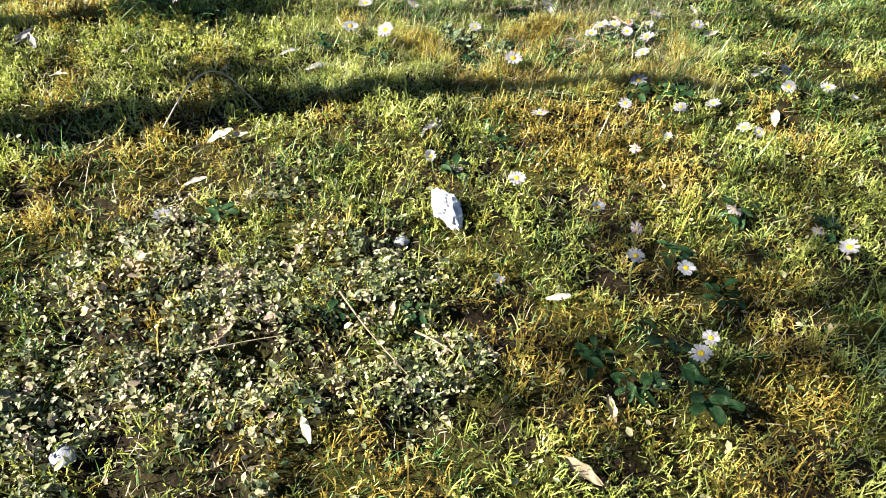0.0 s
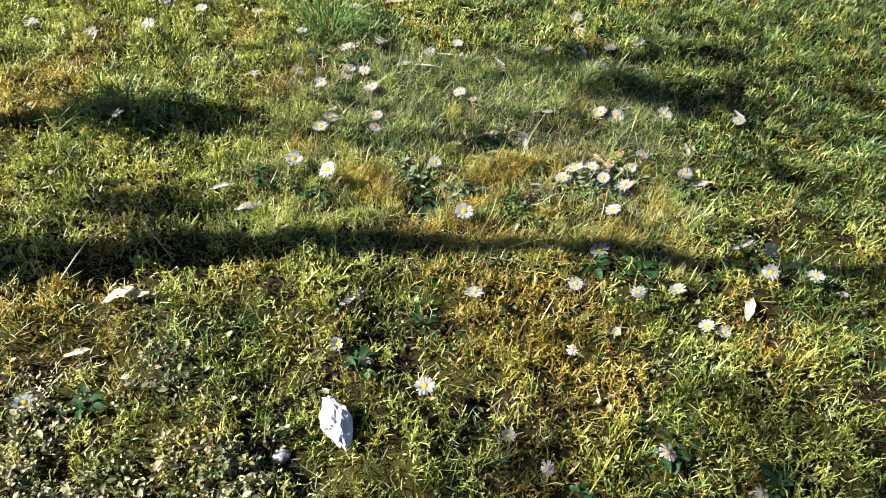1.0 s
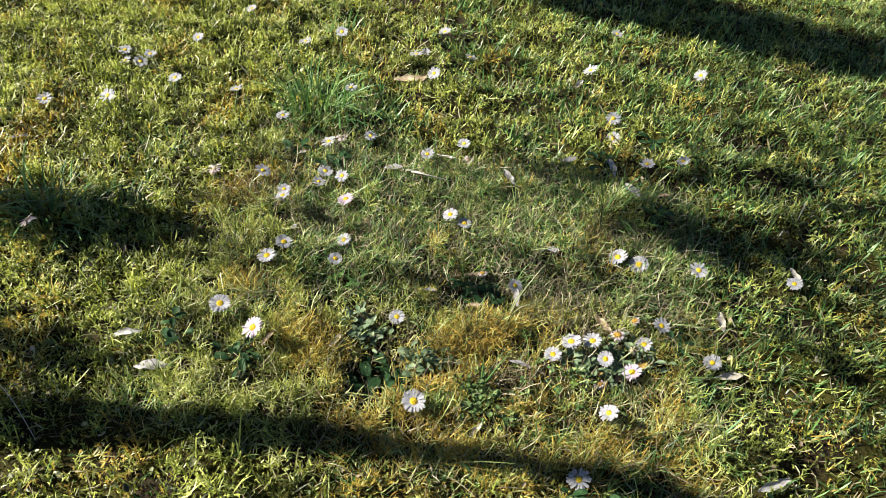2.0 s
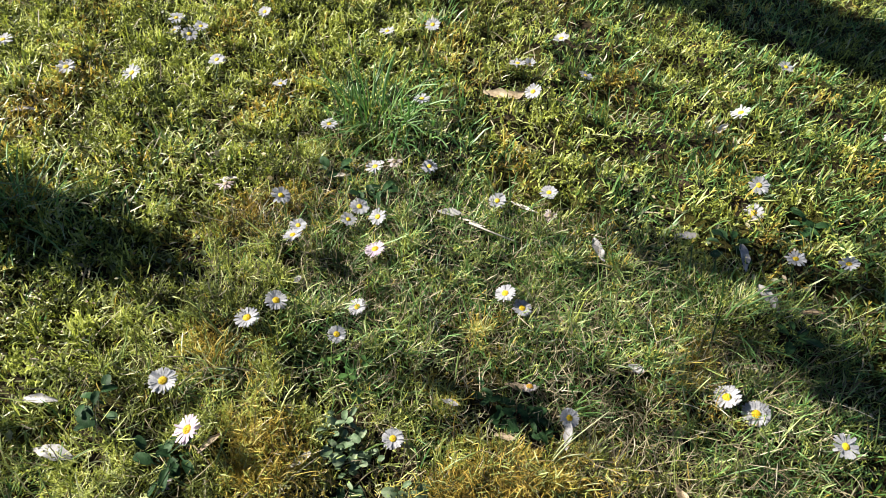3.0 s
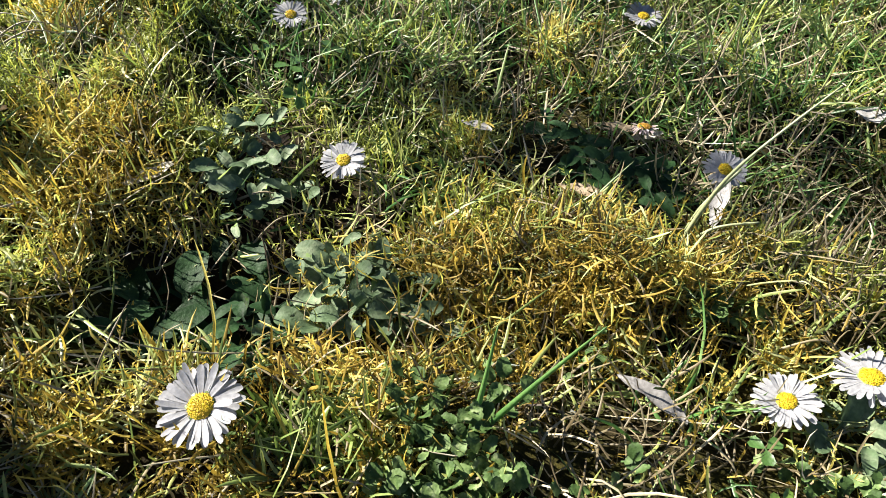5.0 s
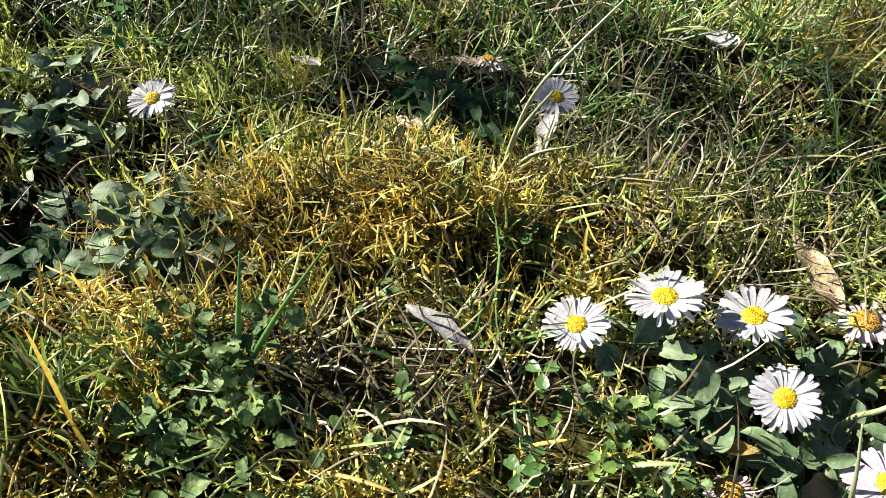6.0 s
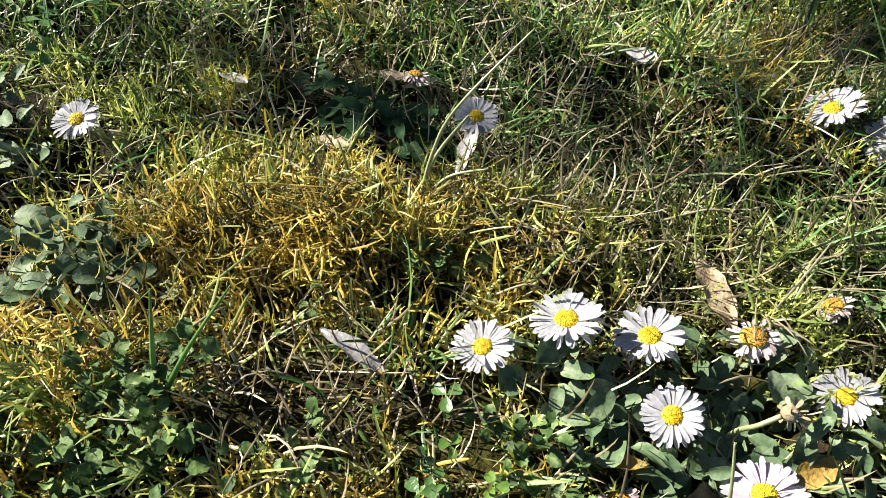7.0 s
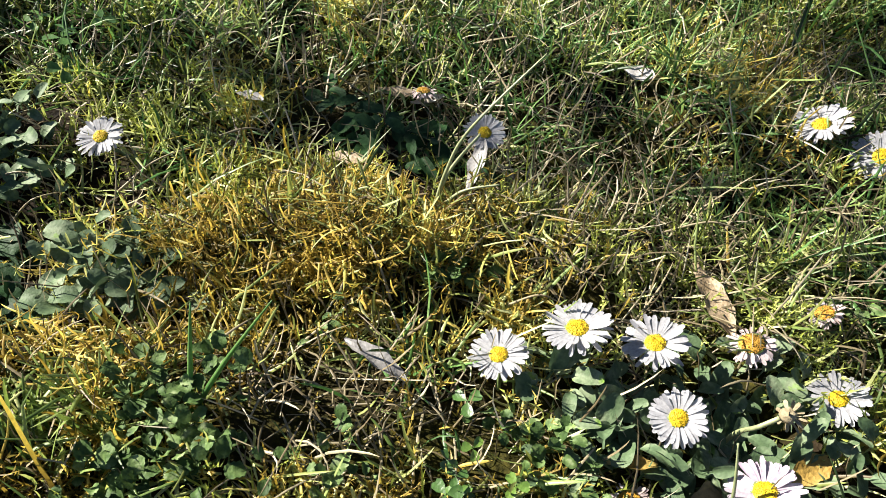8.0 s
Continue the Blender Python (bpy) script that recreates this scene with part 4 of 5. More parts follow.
def daisy(x, y, z, wide, state="white", fine=False, face=None):
    """A daisy whose head is wide metres across, at x, y, z."""
    g = daisy_rng
    lean = face or (g.normal(-0.12, 0.22), g.normal(-0.12, 0.2))
    normal = Vector((lean[0], lean[1], 1)).normalized()
    head = Vector((x, y, z))
    bx, by = x + g.normal(0.004, 0.008), y + g.normal(0.006, 0.008)
    foot = Vector((bx, by, float(ground_z(bx, by)) - 0.002))
    if head.z < foot.z + 0.007:
        head.z = foot.z + 0.007
    root = tagged(new("daisy"), LABELS[state], "daisy", "daisies in the lawn")
    root.location = foot
    at = Matrix.Translation(head - foot) @ Vector((0, 0, 1)).rotation_difference(normal).to_matrix().to_4x4() @ Matrix.Rotation(g.uniform(0, 6.28), 4, "Z")
    r = wide / 2
    kind = "white" if state == "shut" else state
    mid = r * (0.30 if not fine else 0.48 if state == "faded" else 0.33)
    under = head - normal * mid * 0.8
    line = bend([(0, 0, 0), (under - foot) * 0.5 + Vector((g.normal(0, 0.002), g.normal(0, 0.002), 0.002)), under - normal * 0.004 - foot, under - foot], 3)
    part("stem", tube_mesh("stem", line, [0.00085] * len(line), 5), M_STEM, root)
    scale = Matrix.Diagonal((mid, mid, mid, 1))
    part("green_cup", CUP, M_STEM, root, at @ scale)
    if state == "faded":
        part("disc", DISC_OLD if fine else DISC_DRY, M_DISC_OLD if fine else M_DEAD_TAN, root, at @ scale)
    else:
        part("disc", DISC if fine else DISC_FAR, M_DISC, root, at @ scale)
    rows = ray_rows(g, int(g.integers(40, 50)) if fine else int(g.integers(20, 26)), state)
    if state == "shut":
        rows = [(a, b + 0.75, c, d) for a, b, c, d in rows]
    broad = 0.74 if fine else 1.1
    for turn, pitch, long, wide_by in rows:
        m = at @ Matrix.Rotation(turn, 4, "Z") @ Matrix.Translation((mid * 0.8, 0, 0)) @ Matrix.Rotation(-pitch, 4, "Y")
        part("petal", PETALS[kind][int(g.integers(0, 4))], PETAL_MATERIAL[kind], root, m @ Matrix.Diagonal(((r - mid * 0.8) * long, r * broad * wide_by, r * 0.8, 1)))
    return root


# the clump of daisies beside the moss hummock
for row in CLUMP_DAISIES:
    daisy(*row[:5], fine=True, face=row[5])
# daisies on the rise of lawn behind the dark rosette
for row in RISE_DAISIES:
    daisy(*row, fine=True)
# daisies round the dark green tuft
for x, y, z, w in [(-0.1667, 1.2282, 0.0277, 0.0170), (-0.1321, 1.2895, 0.0194, 0.0205), (-0.1357, 1.2725, 0.0135, 0.0180), (-0.1079, 1.2834, 0.0215, 0.0196), (-0.2063, 1.2588, 0.0249, 0.0215),
                   (-0.1468, 1.3514, 0.0220, 0.0215), (-0.0947, 1.3795, 0.0242, 0.0182), (0.2452, 1.5402, 0.0271, 0.0235), (0.2493, 1.5075, 0.0128, 0.0230), (0.2053, 1.6823, 0.0242, 0.0265),
                   (0.0340, 1.4202, 0.0128, 0.0200), (-0.0114, 1.3769, 0.0140, 0.0200), (-0.2262, 1.3891, 0.0235, 0.0203), (-0.1510, 1.4771, 0.0340, 0.0210), (-0.0442, 1.5841, 0.0211, 0.0225),
                   (-0.0852, 1.6410, 0.0178, 0.0225), (0.0042, 1.6594, 0.0201, 0.0210), (-0.3002, 1.4050, 0.0418, 0.0180), (-0.0552, 1.7402, 0.0157, 0.0240), (0.2463, 1.8234, 0.0295, 0.0221),
                   (0.3961, 1.7475, 0.0177, 0.0240)]:
    daisy(x, y, z, w)
# the far daisies along the slope
for x, y, z, w in [(-0.6500, 1.3310, 0.0200, 0.0250), (-0.5574, 1.3335, 0.0126, 0.0240), (-0.4664, 1.3464, 0.0296, 0.0230), (-0.5199, 1.4913, 0.0158, 0.0214), (-0.5127, 1.4755, 0.0076, 0.0210),
                   (-0.4865, 1.4743, 0.0112, 0.0230), (-0.4730, 1.4830, 0.0226, 0.0195), (-0.4029, 1.4223, 0.0292, 0.0204), (-0.3590, 1.7250, 0.0300, 0.0222), (-0.3820, 1.6700, 0.0300, 0.0185),
                   (-0.2693, 1.6184, 0.0164, 0.0222), (-0.4400, 1.5780, 0.0100, 0.0200), (0.8800, 1.8260, 0.0200, 0.0250), (1.0080, 2.0200, 0.0200, 0.0260), (0.9120, 1.9580, 0.0200, 0.0250),
                   (0.8070, 1.8700, 0.0200, 0.0220), (0.9400, 1.9620, 0.0200, 0.0240), (0.9150, 2.0020, 0.0200, 0.0230), (0.2980, 1.4470, 0.0200, 0.0220), (0.3467, 1.4556, 0.0303, 0.0212)]:
    daisy(x, y, z, w)
# daisies of the open lawn nearer the start
for x, y, z, w in [(0.3525, 1.2248, 0.0336, 0.0225), (0.3134, 1.1466, 0.0074, 0.0215), (0.3653, 1.0999, 0.0148, 0.0205), (0.2534, 1.0038, 0.0153, 0.0216), (0.4798, 1.2580, 0.0140, 0.0200),
                   (0.4344, 0.9355, 0.0313, 0.0204), (0.4295, 0.9053, 0.0230, 0.0209), (0.4821, 0.9022, 0.0260, 0.0200), (0.3121, 0.8648, 0.0190, 0.0190), (0.2650, 0.8535, 0.0189, 0.0176),
                   (0.1918, 0.8552, 0.0214, 0.0176), (0.2266, 0.9202, 0.0182, 0.0225), (0.0758, 0.8226, 0.0242, 0.0225), (0.3357, 0.8142, 0.0157, 0.0179), (0.3570, 0.8130, 0.0100, 0.0160),
                   (-0.3402, 0.6440, 0.0028, 0.0211), (0.1332, 0.5665, 0.0255, 0.0185), (0.1800, 0.5517, 0.0238, 0.0183), (0.1789, 0.4675, 0.0191, 0.0165), (0.1612, 0.4454, 0.0247, 0.0195)]:
    daisy(x, y, z, w)
for x, y, z, w, state in [(0.0313, 0.6927, 0.0222, 0.0205, "white"), (-0.0610, 0.7380, 0.0160, 0.0182, "shut"), (0.3647, 0.5871, 0.0212, 0.0215, "white"), (0.3392, 0.6091, 0.0256, 0.0184, "faded"),
                          (0.2617, 0.6437, 0.0231, 0.0220, "faded"), (0.1133, 0.6454, 0.0207, 0.0172, "shut"), (0.2350, 0.7960, 0.0100, 0.0155, "shut"), (-0.4124, 1.0779, 0.0392, 0.0220, "faded"),
                          (-0.0700, 1.6430, 0.0200, 0.0200, "shut"), (-0.1190, 0.9620, 0.0060, 0.0170, "faded"), (-0.1370, 1.3800, 0.0120, 0.0200, "faded"), (0.0460, 1.3930, 0.0060, 0.0180, "faded")]:
    daisy(x, y, z, w, state)
for x, y, z, w, state in [(-0.217, 1.652, 0.027, 0.0215, "white"), (0.504, 0.873, 0.026, 0.0130, "shut"), (-0.032, 0.727, 0.010, 0.0170, "faded"), (-0.051, 0.820, 0.008, 0.0200, "faded"),
                          (0.149, 0.618, 0.017, 0.0170, "faded"), (0.181, 0.758, 0.020, 0.0160, "faded"), (-0.002, 0.537, 0.018, 0.0120, "shut"), (-0.271, 1.253, 0.016, 0.0190, "faded"), (-0.136, 1.179, 0.012, 0.0110, "shut")]:
    daisy(x, y, z, w, state)


# ---- rosettes and other leafy weeds ----
def spoon_leaf(name, seed, stalk=0.35, wide=0.16, crumple=0.03, scallop=0.0):
    """A spoon-shaped leaf, 1 long along x, with a stalk, a sunken midrib and a bowed, wavy blade."""
    g = np.random.default_rng(seed)
    bow, cup, bumps = g.uniform(0.12, 0.45), g.uniform(0.15, 0.6), g.uniform(0, 6.28, 4)
    v = []
    steps = [0, stalk * 0.6] + [stalk + (1 - stalk) * t for t in (0, 0.12, 0.25, 0.38, 0.5, 0.62, 0.74, 0.86, 0.95, 1.0)]
    n = len(steps)
    for i, s in enumerate(steps):
        t = (s - stalk) / (1 - stalk)
        half = 0.035 if t <= 0 else 0.035 + wide * max(0.0, 1 - abs(2 * t - 1.08) ** 2.4 / 1.2) ** 0.6 * (0.55 if i == n - 1 else 1)
        half *= 1 + scallop * (-1) ** i * (t > 0)
        for k in (-1, -0.6, -0.2, 0.2, 0.6, 1):
            wave = crumple * (math.sin(9 * s + bumps[0] + 2 * k) * abs(k) + 0.6 * math.sin(19 * s + bumps[1] + 4 * k) + 0.5 * math.sin(23 * s * k + bumps[2]))
            v.append((s, k * half, 0.30 * s - (0.2 + bow) * s * s + cup * half * abs(k) ** 1.3 + wave * (t > 0)))
    return smooth(tri_mesh(name, v, grid_faces(n, 6)))


def clover_leaf(name, seed):
    """Three rounded leaflets on a stalk, 1 high."""
    v, f = [], []
    sv, sf = tube(bend([(0, 0, 0), (0.1, 0, 0.5), (0.05, 0.05, 0.95)], 3), [0.03] * 7, 4)
    v += sv
    f += sf
    for k in range(3):
        m = Matrix.Translation((0.05, 0.05, 0.95)) @ Matrix.Rotation(2 * math.pi * k / 3 + seed, 4, "Z")
        q = len(v)
        ring = [(0.02, 0, 0), (0.25, 0.19, 0.05), (0.48, 0.24, 0.03), (0.60, 0.12, 0), (0.56, 0, -0.03), (0.60, -0.12, 0), (0.48, -0.24, 0.03), (0.25, -0.19, 0.05), (0.32, 0, -0.04)]
        v += [m @ Vector(p) for p in ring]
        f += [(q + 8, q + i, q + (i + 1) % 8) for i in range(8)]
    return poly_mesh(name, v, f)


SPOONS = [spoon_leaf("leaf", 80 + i, 0.35, 0.16, 0.015) for i in range(4)]
ROUND = [spoon_leaf("leaf", 90 + i, 0.2, 0.27, 0.018) for i in range(4)]
BROAD = [spoon_leaf("leaf", 100 + i, 0.28, 0.20, 0.016) for i in range(6)]
CRINKLED = [spoon_leaf("leaf", 110 + i, 0.18, 0.28, 0.035, 0.07) for i in range(5)]
CLOVERS = [clover_leaf("leaf", s) for s in (0.2, 0.9, 1.6)]
weed_rng = np.random.default_rng(95)


def rosette(x, y, count, size, label, category="rosette", shapes=None, material=None, rise=(0.05, 0.65), spread=0.006, name="leaf_rosette", roll=0.3):
    g = weed_rng
    foot = Vector((x, y, float(ground_z(x, y)) + 0.004))
    root = tagged(new(name), label, category, category + "s in the lawn")
    root.location = foot
    for k in range(count):
        turn = 2 * math.pi * (k * 0.382 + g.normal(0, 0.04))
        s = size * g.uniform(0.65, 1.15)
        m = Matrix.Translation((g.normal(0, spread), g.normal(0, spread), 0.002 + 0.007 * g.uniform())) @ Matrix.Rotation(turn, 4, "Z") @ Matrix.Rotation(-g.uniform(*rise), 4, "Y") @ Matrix.Rotation(g.normal(0, roll), 4, "X")
        some = shapes or SPOONS
        part("leaf", some[int(g.integers(0, len(some)))], material or M_LEAF_SHADED, root, m @ Matrix.Diagonal((s, s * g.uniform(0.8, 1.2), s, 1)))
    return root


GREY_GREEN = "rosette of spoon-shaped grey-green daisy leaves"
for x, y, n, s in ROSETTES + ROSETTES_OPEN:
    rosette(x, y, n, s, GREY_GREEN)
for x, y, n, s in SILVERY:
    rosette(x, y, n, s, "rosette of silvery grey-green hairy leaves in the moss", "rosette", BROAD, M_SILVER, (0.1, 1.15), 0.0065, roll=0.45)
for x, y, n, s in CLUMP:
    rosette(x, y, n + 1, s * 0.95, "bed of crowded spoon-shaped daisy leaves, green darkened as in shade", "rosette", BROAD, M_LEAF_SHADED, (-0.25, 1.15), 0.006, roll=0.6)
CLOVER_LABEL = "small clover clump with fresh green three-part leaves"
for x, y, n, s in CLOVER[3:]:
    rosette(x, y, n, s, CLOVER_LABEL, "clover", CLOVERS, M_CLOVER, (-0.5, 0.5), 0.010, "clover_clump")
for x, y, n, s in CLOVER[:3]:
    rosette(x, y, n + 4, s * 0.95, "upright clump of rounded grey-green leaves", "weed", ROUND, M_SILVER, (0.2, 1.2), 0.008, "weed_clump")
WEED_LABEL = "low weed clump with small rounded green leaves"
for x, y, n, s in WEEDS:
    rosette(x, y, n, s, WEED_LABEL, "weed", CRINKLED, M_WEED, (0.1, 1.2), 0.0060, "weed_clump")


# ---- dead leaves, paper, pebbles, stems ----
def dead_leaf_mesh(seed, slim):
    """A dry leaf, 1 long along x, curled along its length and rolled at the edges."""
    g = np.random.default_rng(seed)
    roll, bow, n, m = g.uniform(0.6, 1.9), g.uniform(-0.25, 0.35), 11, 7
    v = []
    for i in range(n):
        s = i / (n - 1)
        half = slim * (math.sin(math.pi * (0.06 + 0.9 * s)) ** 0.8) * (1 + 0.12 * math.sin(17 * s + seed))
        for k in range(m):
            a = (k / (m - 1) * 2 - 1)
            ang = a * roll * (0.5 + 0.6 * s)
            r = half / max(roll, 0.3)
            v.append((s - 0.5 + 0.02 * math.sin(7 * a + seed), r * math.sin(ang) * 1.4, r * (1 - math.cos(ang)) + bow * (s - 0.5) ** 2 + 0.02 * math.sin(11 * s + 3 * a)))
    return smooth(tri_mesh("dead_leaf", v, grid_faces(n, m)))


dead_rng = np.random.default_rng(99)


def dead_leaf(x, y, long, turn, tone, lift=0.012, slim=0.17, tip=0.15):
    material, words = {"grey": (M_DEAD_GREY, "curled grey-brown dead leaf lying on the grass"), "tan": (M_DEAD_TAN, "curled tan dead leaf lying on the moss"),
                       "yellow": (M_DEAD_YELLOW, "yellowing dead leaf lying among daisy leaves"), "pale": (M_DEAD_PALE, "bleached pale dead leaf lying on the grass")}[tone]
    ob = thing("dead_leaf", dead_leaf_mesh(int(dead_rng.integers(1, 9999)), slim), material, words, "dead leaf", "dead leaves in the lawn")
    ob.matrix_basis = Matrix.Translation((x, y, float(ground_z(x, y)) + lift)) @ Matrix.Rotation(radians(turn), 4, "Z") @ Matrix.Rotation(-tip, 4, "Y") @ Matrix.Rotation(dead_rng.normal(0, 0.25), 4, "X") @ Matrix.Diagonal((long, long, long, 1))
    return ob


for row in [(0.159, 1.0465, 0.024, -3, "grey", 0.013, 0.15, -0.15), (0.246, 1.134, 0.033, -50, "tan", 0.012, 0.15, 0.0), (0.1445, 1.1440, 0.024, 102, "grey", 0.016, 0.16, 0.3), (0.1795, 1.239, 0.015, -8, "grey", 0.011, 0.25, 0.1),
            (0.0435, 1.127, 0.015, 0, "grey", 0.012, 0.2, 0.1), (0.2425, 1.059, 0.015, 25, "yellow", 0.014, 0.22, 0.05), (0.291, 1.0865, 0.017, 58, "yellow", 0.012, 0.24, 0.1), (0.2675, 1.0665, 0.015, 51, "tan", 0.009, 0.25, 0.1)]:
    dead_leaf(*row)
for row in [(0.0870, 1.1770, 0.02, 10, "tan"), (0.0970, 1.1200, 0.018, 5, "tan"), (-0.1030, 1.0000, 0.022, 70, "tan"), (-0.0390, 1.0240, 0.020, 60, "pale"), (0.4850, 1.2720, 0.028, 120, "pale"),
            (0.3860, 1.1760, 0.028, 100, "pale"), (0.3860, 1.0950, 0.032, 15, "pale", 0.012, 0.13), (0.1250, 0.9560, 0.020, 60, "pale"), (-0.2820, 1.2680, 0.026, 30, "pale"), (0.0160, 1.3900, 0.034, -15, "pale", 0.012, 0.11),
            (-0.2060, 0.9450, 0.034, 10, "grey"), (0.3180, 1.3730, 0.024, 20, "tan"), (0.1000, 1.1820, 0.016, 40, "pale")]:
    dead_leaf(*row)
for row in [(0.1080, 1.3610, 0.03, 130, "grey"), (-0.0830, 1.5730, 0.045, 5, "tan"), (-0.0670, 1.5810, 0.035, 60, "tan"), (0.2470, 1.4200, 0.035, 110, "grey"), (0.1870, 1.4310, 0.025, 20, "grey"),
            (0.2790, 1.3750, 0.035, 140, "grey"), (0.1880, 1.6560, 0.03, 60, "pale"), (-0.0510, 1.3400, 0.026, 10, "grey"), (-0.1780, 1.3300, 0.022, 25, "pale"), (-0.0220, 1.3320, 0.03, -8, "pale", 0.012, 0.05),
            (0.563, 2.288, 0.03, 0, "pale"), (-0.5500, 1.2530, 0.03, 30, "grey"), (-0.3060, 0.7850, 0.035, 40, "pale"), (-0.2900, 0.7910, 0.03, 10, "pale")]:
    dead_leaf(*row)
for row in [(-0.3220, 0.7130, 0.026, 20, "pale"), (-0.6150, 1.0160, 0.045, 60, "grey"), (-0.5940, 1.0040, 0.035, 120, "grey"), (-0.1710, 0.3830, 0.024, 110, "pale"), (0.0410, 0.3430, 0.034, 140, "tan"),
            (-0.2520, 0.4820, 0.03, 50, "tan"), (0.0520, 0.5250, 0.024, 0, "pale"), (0.0760, 0.4000, 0.026, 95, "tan"), (-0.1060, 0.5100, 0.022, 80, "tan"), (-0.5370, 0.9280, 0.024, 0, "pale"),
            (0.4010, 0.8610, 0.035, 70, "pale"), (0.4140, 0.9650, 0.035, 30, "grey"), (-0.0610, 0.8010, 0.02, 40, "pale"), (-0.2440, 0.9730, 0.03, 20, "grey")]:
    dead_leaf(*row)


def paper_scrap(x, y, z):
    """A crumpled scrap of white paper, pointed at both ends, with sharp folds."""
    bm = bmesh.new()
    bmesh.ops.create_icosphere(bm, subdivisions=4, radius=1)
    for v in bm.verts:
        p = v.co.copy()
        fold = abs(noise.noise(p * 1.7 + Vector((3, 1, 7)))) + 0.5 * abs(noise.noise(p * 3.6 + Vector((1, 9, 2)))) + 0.25 * abs(noise.noise(p * 8 + Vector((5, 2, 4))))
        slim = 1 - 0.45 * abs(p.x) ** 1.5
        p *= 1.12 - 0.62 * fold
        v.co = Vector((p.x * 0.027, p.y * 0.0155 * slim, p.z * 0.0125 * slim))
    me = bpy.data.meshes.new("paper_scrap")
    bm.to_mesh(me)
    bm.free()
    ob = thing("paper_scrap", me, M_PAPER, "crumpled scrap of white paper lying on the grass", "paper")
    ob.matrix_basis = Matrix.Translation((x, y, z)) @ Matrix.Rotation(radians(-58), 4, "Z") @ Matrix.Rotation(radians(24), 4, "Y") @ Matrix.Rotation(radians(20), 4, "X")


paper_scrap(-0.0480, 0.6480, 0.014)


def pebble(x, y, size, label):
    bm = bmesh.new()
    bmesh.ops.create_icosphere(bm, subdivisions=3, radius=1)
    for v in bm.verts:
        v.co *= 1 + 0.25 * noise.noise(v.co * 1.3 + Vector((x * 50, y * 50, 0)))
        v.co.z *= 0.6
        v.co *= size
    me = bpy.data.meshes.new("pebble")
    bm.to_mesh(me)
    bm.free()
    ob = thing("pebble", smooth(me), M_STONE, label, "stone")
    ob.location = (x, y, float(ground_z(x, y)) + size * 0.45)


# a bluish leaf-like scrap, built as a flattened stone
pebble(-0.3520, 0.3670, 0.0095, "small blue-grey leaf-like scrap lying among the weeds")
pebble(-0.0950, 0.6220, 0.008, "small pale grey pebble in the grass")


def stem(name, points, r, material, label, category, tip=0.3, free=False):
    """A single long blade, straw or twig through the points, which give height over the soil, or over the foot's soil if it stands free."""
    low = float(ground_z(*points[0][:2]))
    pts = bend([(x, y, (low if free else float(ground_z(x, y))) + z) for x, y, z in points], 6)
    root = thing(name, tube_mesh(name, pts, [r * (1 - (1 - tip) * i / (len(pts) - 1)) for i in range(len(pts))], 6), material, label, category)
    return root


LONG = "long pale green grass stem leaning over the lawn"
stem("long_grass", [(0.139, 1.118, 0.0), (0.143, 1.1185, 0.027), (0.149, 1.122, 0.048), (0.165, 1.139, 0.075)], 0.0011, M_PALE_STEM, LONG, "grass", 0.25, True)
stem("long_grass", [(0.139, 1.118, 0.0), (0.141, 1.124, 0.020), (0.148, 1.134, 0.036)], 0.0010, M_PALE_STEM, LONG, "grass", 0.5, True)
stem("long_grass", [(0.139, 1.118, 0.0), (0.148, 1.122, 0.016), (0.161, 1.127, 0.023)], 0.0009, M_PALE_STEM, LONG, "grass", 0.4, True)
stem("long_grass", [(0.121, 1.004, 0.0), (0.1205, 1.010, 0.020), (0.119, 1.017, 0.038)], 0.0013, M_LUSH, "upright dark green grass blade", "grass", 0.15, True)
stem("long_grass", [(0.122, 1.005, 0.0), (0.133, 1.012, 0.027), (0.145, 1.0215, 0.053)], 0.0012, M_LUSH, "upright dark green grass blade", "grass", 0.15, True)
stem("long_grass", [(0.2755, 1.0600, 0.004), (0.2700, 1.0640, 0.024), (0.2645, 1.0690, 0.040)], 0.0009, M_PALE_STEM, "thin upright green grass stem", "grass")
stem("long_grass", [(-0.49, 1.060, 0.02), (-0.455, 1.10, 0.035), (-0.42, 1.13, 0.02)], 0.0016, M_STEM, LONG, "grass")
stem("long_grass", [(-0.50, 1.075, 0.02), (-0.46, 1.11, 0.045), (-0.40, 1.15, 0.03)], 0.0014, M_STEM, LONG, "grass")
stem("straw", [(-0.374, 0.800, 0.012), (-0.345, 0.845, 0.05), (-0.315, 0.875, 0.045), (-0.265, 0.845, 0.012)], 0.0010, M_DEAD_PALE, "bent pale straw arching over the moss", "straw")
stem("straw", [(-0.024, 1.328, 0.014), (0.0, 1.325, 0.022), (0.03, 1.335, 0.014)], 0.0014, M_DEAD_PALE, "bent pale straw arching over the moss", "straw")
for x, y, ax, ay in [(0.035, 1.06, 0.012, 0.03), (0.005, 1.03, 0.012, 0.02), (-0.01, 1.04, 0.02, 0.012), (0.15, 1.07, -0.02, 0.012), (0.22, 1.16, 0.03, 0.012), (0.05, 1.10, 0.02, 0.02), (0.185, 1.09, 0.018, 0.01), (-0.15, 1.03, 0.03, 0.035), (-0.16, 1.035, 0.025, 0.03)]:
    stem("straw", [(x, y, 0.010), (x + ax * 0.5, y + ay * 0.5, 0.017), (x + ax, y + ay, 0.012)], 0.0006, M_STRAW, "thin bleached straw lying on moss", "straw")
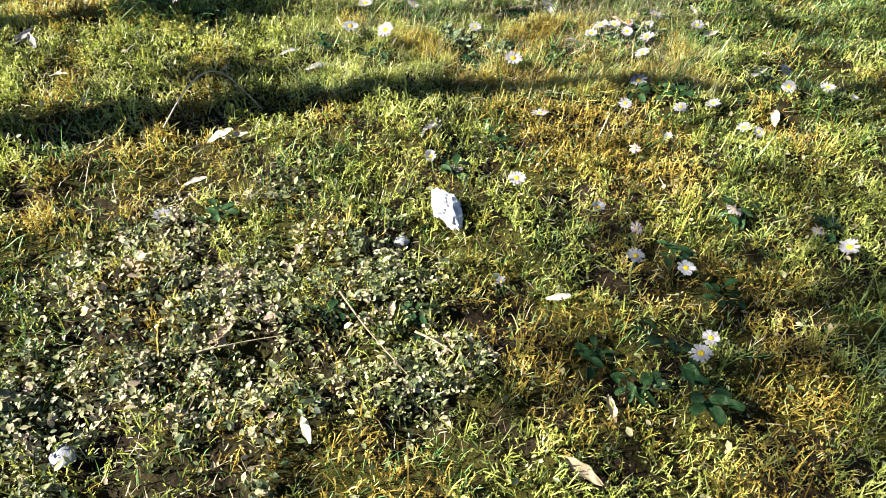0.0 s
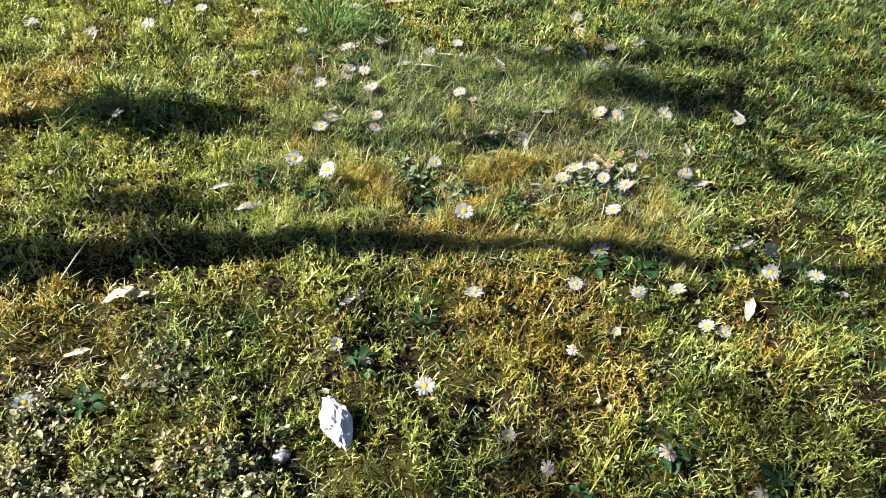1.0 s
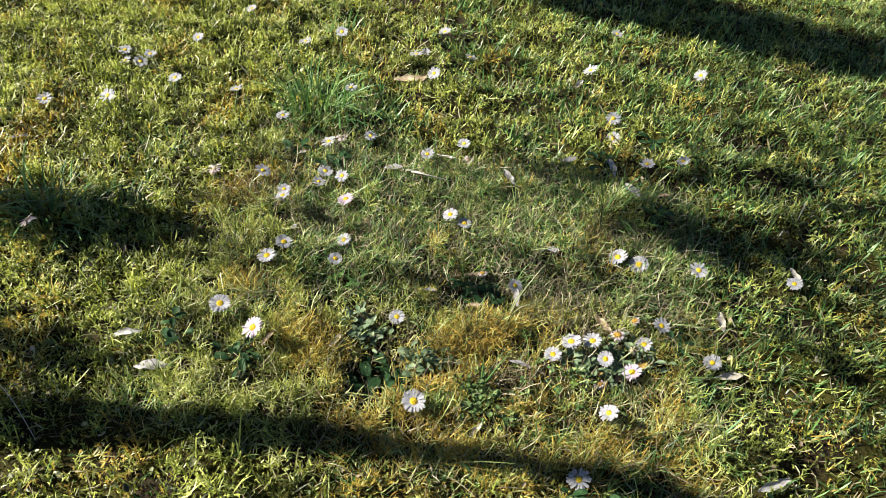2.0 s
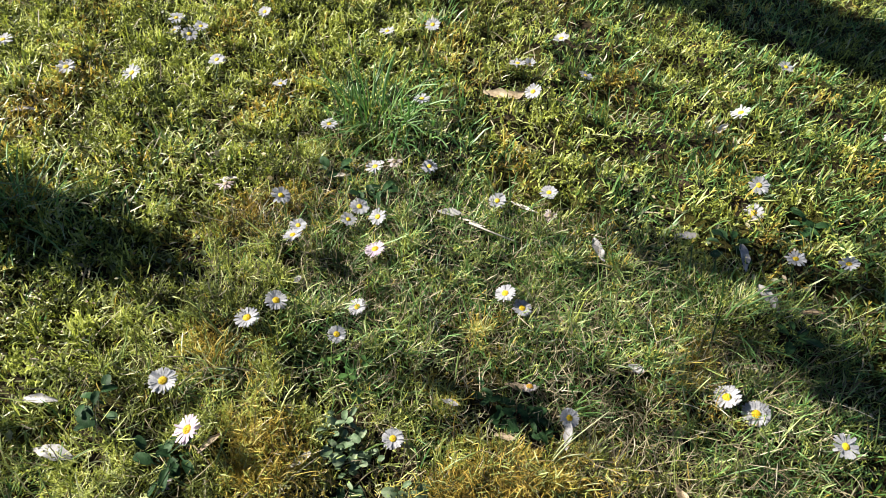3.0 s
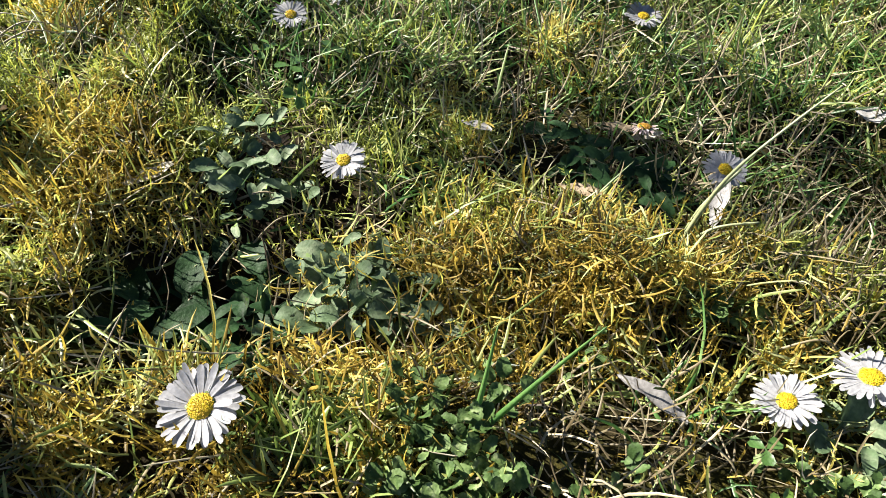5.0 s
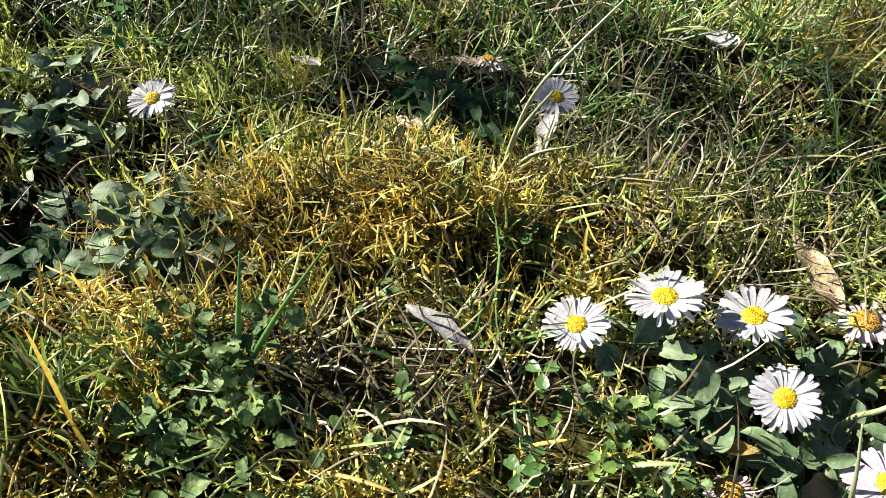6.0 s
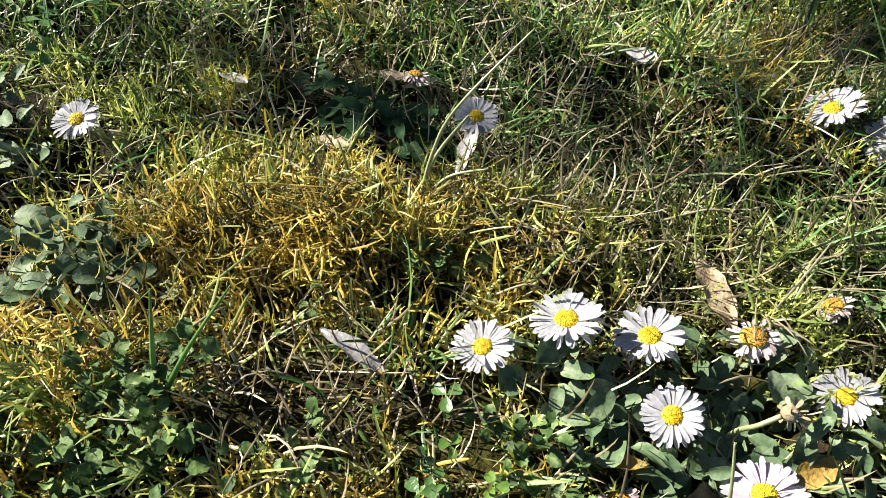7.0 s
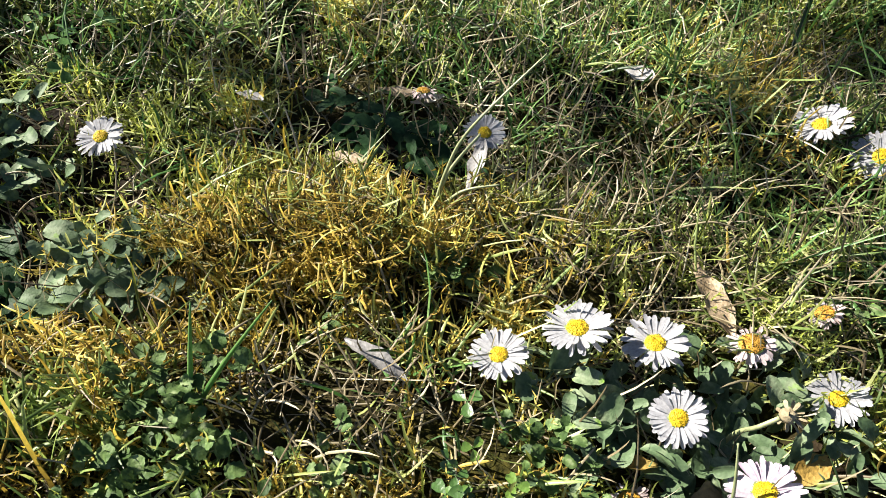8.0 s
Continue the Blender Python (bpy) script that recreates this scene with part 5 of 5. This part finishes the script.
stem("twig", [(-0.153, 0.525, 0.014), (-0.125, 0.48, 0.020), (-0.085, 0.425, 0.012)], 0.0012, M_TWIG, "thin dry brown twig on the weeds", "twig")
stem("twig", [(-0.084, 0.484, 0.014), (-0.067, 0.468, 0.018), (-0.050, 0.455, 0.012)], 0.0014, M_TWIG, "thin dry brown twig on the weeds", "twig")
stem("twig", [(-0.27, 0.46, 0.014), (-0.23, 0.475, 0.020), (-0.20, 0.480, 0.014)], 0.0009, M_TWIG, "thin dry brown twig on the weeds", "twig")


def wilted_bud():
    """A wilted daisy head nodding on a curved pale stem."""
    x, y = 0.2660, 1.0840
    foot = Vector((x, y, float(ground_z(x, y))))
    root = tagged(new("wilted_daisy"), "wilted brown daisy head on a curved pale stem", "daisy")
    root.location = foot
    line = bend([(0, 0, 0), (0.001, 0.002, 0.021), (0.005, 0.002, 0.031), (0.009, 0.005, 0.036)], 5)
    part("stem", tube_mesh("stem", line, [0.0008] * len(line), 7), M_PALE_STEM, root)
    g = np.random.default_rng(5)
    end = line[-1]
    bm = bmesh.new()
    bmesh.ops.create_icosphere(bm, subdivisions=2, radius=0.0025)
    for v in bm.verts:
        v.co *= 1 + 0.35 * noise.noise(v.co * 700)
    head_me = bpy.data.meshes.new("head")
    bm.to_mesh(head_me)
    bm.free()
    head = part("head", smooth(head_me), M_TWIG, root, Matrix.Translation(end + Vector((0.002, 0.002, 0.0005))))
    for i in range(22):
        d = Vector((g.normal(0.5, 0.6), g.normal(0.5, 0.6), g.normal(0.1, 0.6))).normalized()
        turn = Vector((1, 0, 0)).rotation_difference(d).to_matrix().to_4x4()
        part("dry_petal", PETALS["dry"][i % 4], M_TWIG, head, Matrix.Translation(d * 0.002) @ turn @ Matrix.Rotation(g.uniform(0, 6.28), 4, "X") @ Matrix.Diagonal((g.uniform(0.0025, 0.0048), 0.006, 0.005, 1)))


wilted_bud()


def tuft_blade(seed):
    """One arching blade, 1 long, rising from its foot along x."""
    g = np.random.default_rng(seed)
    v, f = needles(np.zeros((1, 3)), np.zeros(1), np.array([g.uniform(0.15, 0.7)]), np.array([g.uniform(0.5, 1.5)]), np.ones(1), np.array([0.030]), np.array([g.uniform(-0.5, 0.5)]), g.normal(0, 0.25), (0, 0.2, 0.45, 0.7, 0.9, 1))
    return smooth(tri_mesh("blade", v, f))


TUFT_BLADES = [tuft_blade(130 + i) for i in range(7)]


def tuft(x, y, count, long, seed, label):
    """A tuft of coarse grass: long blades that arch outwards."""
    g = np.random.default_rng(seed)
    root = tagged(new("grass_tuft"), label, "grass tuft", "grass tufts")
    foot = Vector((x, y, float(ground_z(x, y))))
    root.location = foot
    for _ in range(count):
        dx, dy = g.normal(0, 0.024), g.normal(0, 0.022)
        at = Vector((x + dx, y + dy, float(ground_z(x + dx, y + dy)) - 0.001)) - foot
        size_of = long * g.uniform(0.35, 1.2)
        turn = Matrix.Rotation(math.atan2(dy, dx) + g.normal(0, 0.7), 4, "Z") @ Matrix.Rotation(g.normal(0, 0.25), 4, "Y")
        part("blade", TUFT_BLADES[int(g.integers(0, 7))], M_TUFT, root, Matrix.Translation(at) @ turn @ Matrix.Diagonal((size_of, max(size_of, 0.04), size_of, 1)))


TUFT = "coarse dark green grass tuft with long arching blades"
tuft(-0.1900, 1.4380, 130, 0.075, 120, TUFT)
tuft(-0.4180, 1.1290, 80, 0.065, 121, TUFT)
tuft(-0.4530, 1.1150, 40, 0.08, 122, TUFT)
tuft(0.2400, 1.3370, 110, 0.05, 123, TUFT)
tuft(-0.0030, 1.3740, 40, 0.05, 124, TUFT)
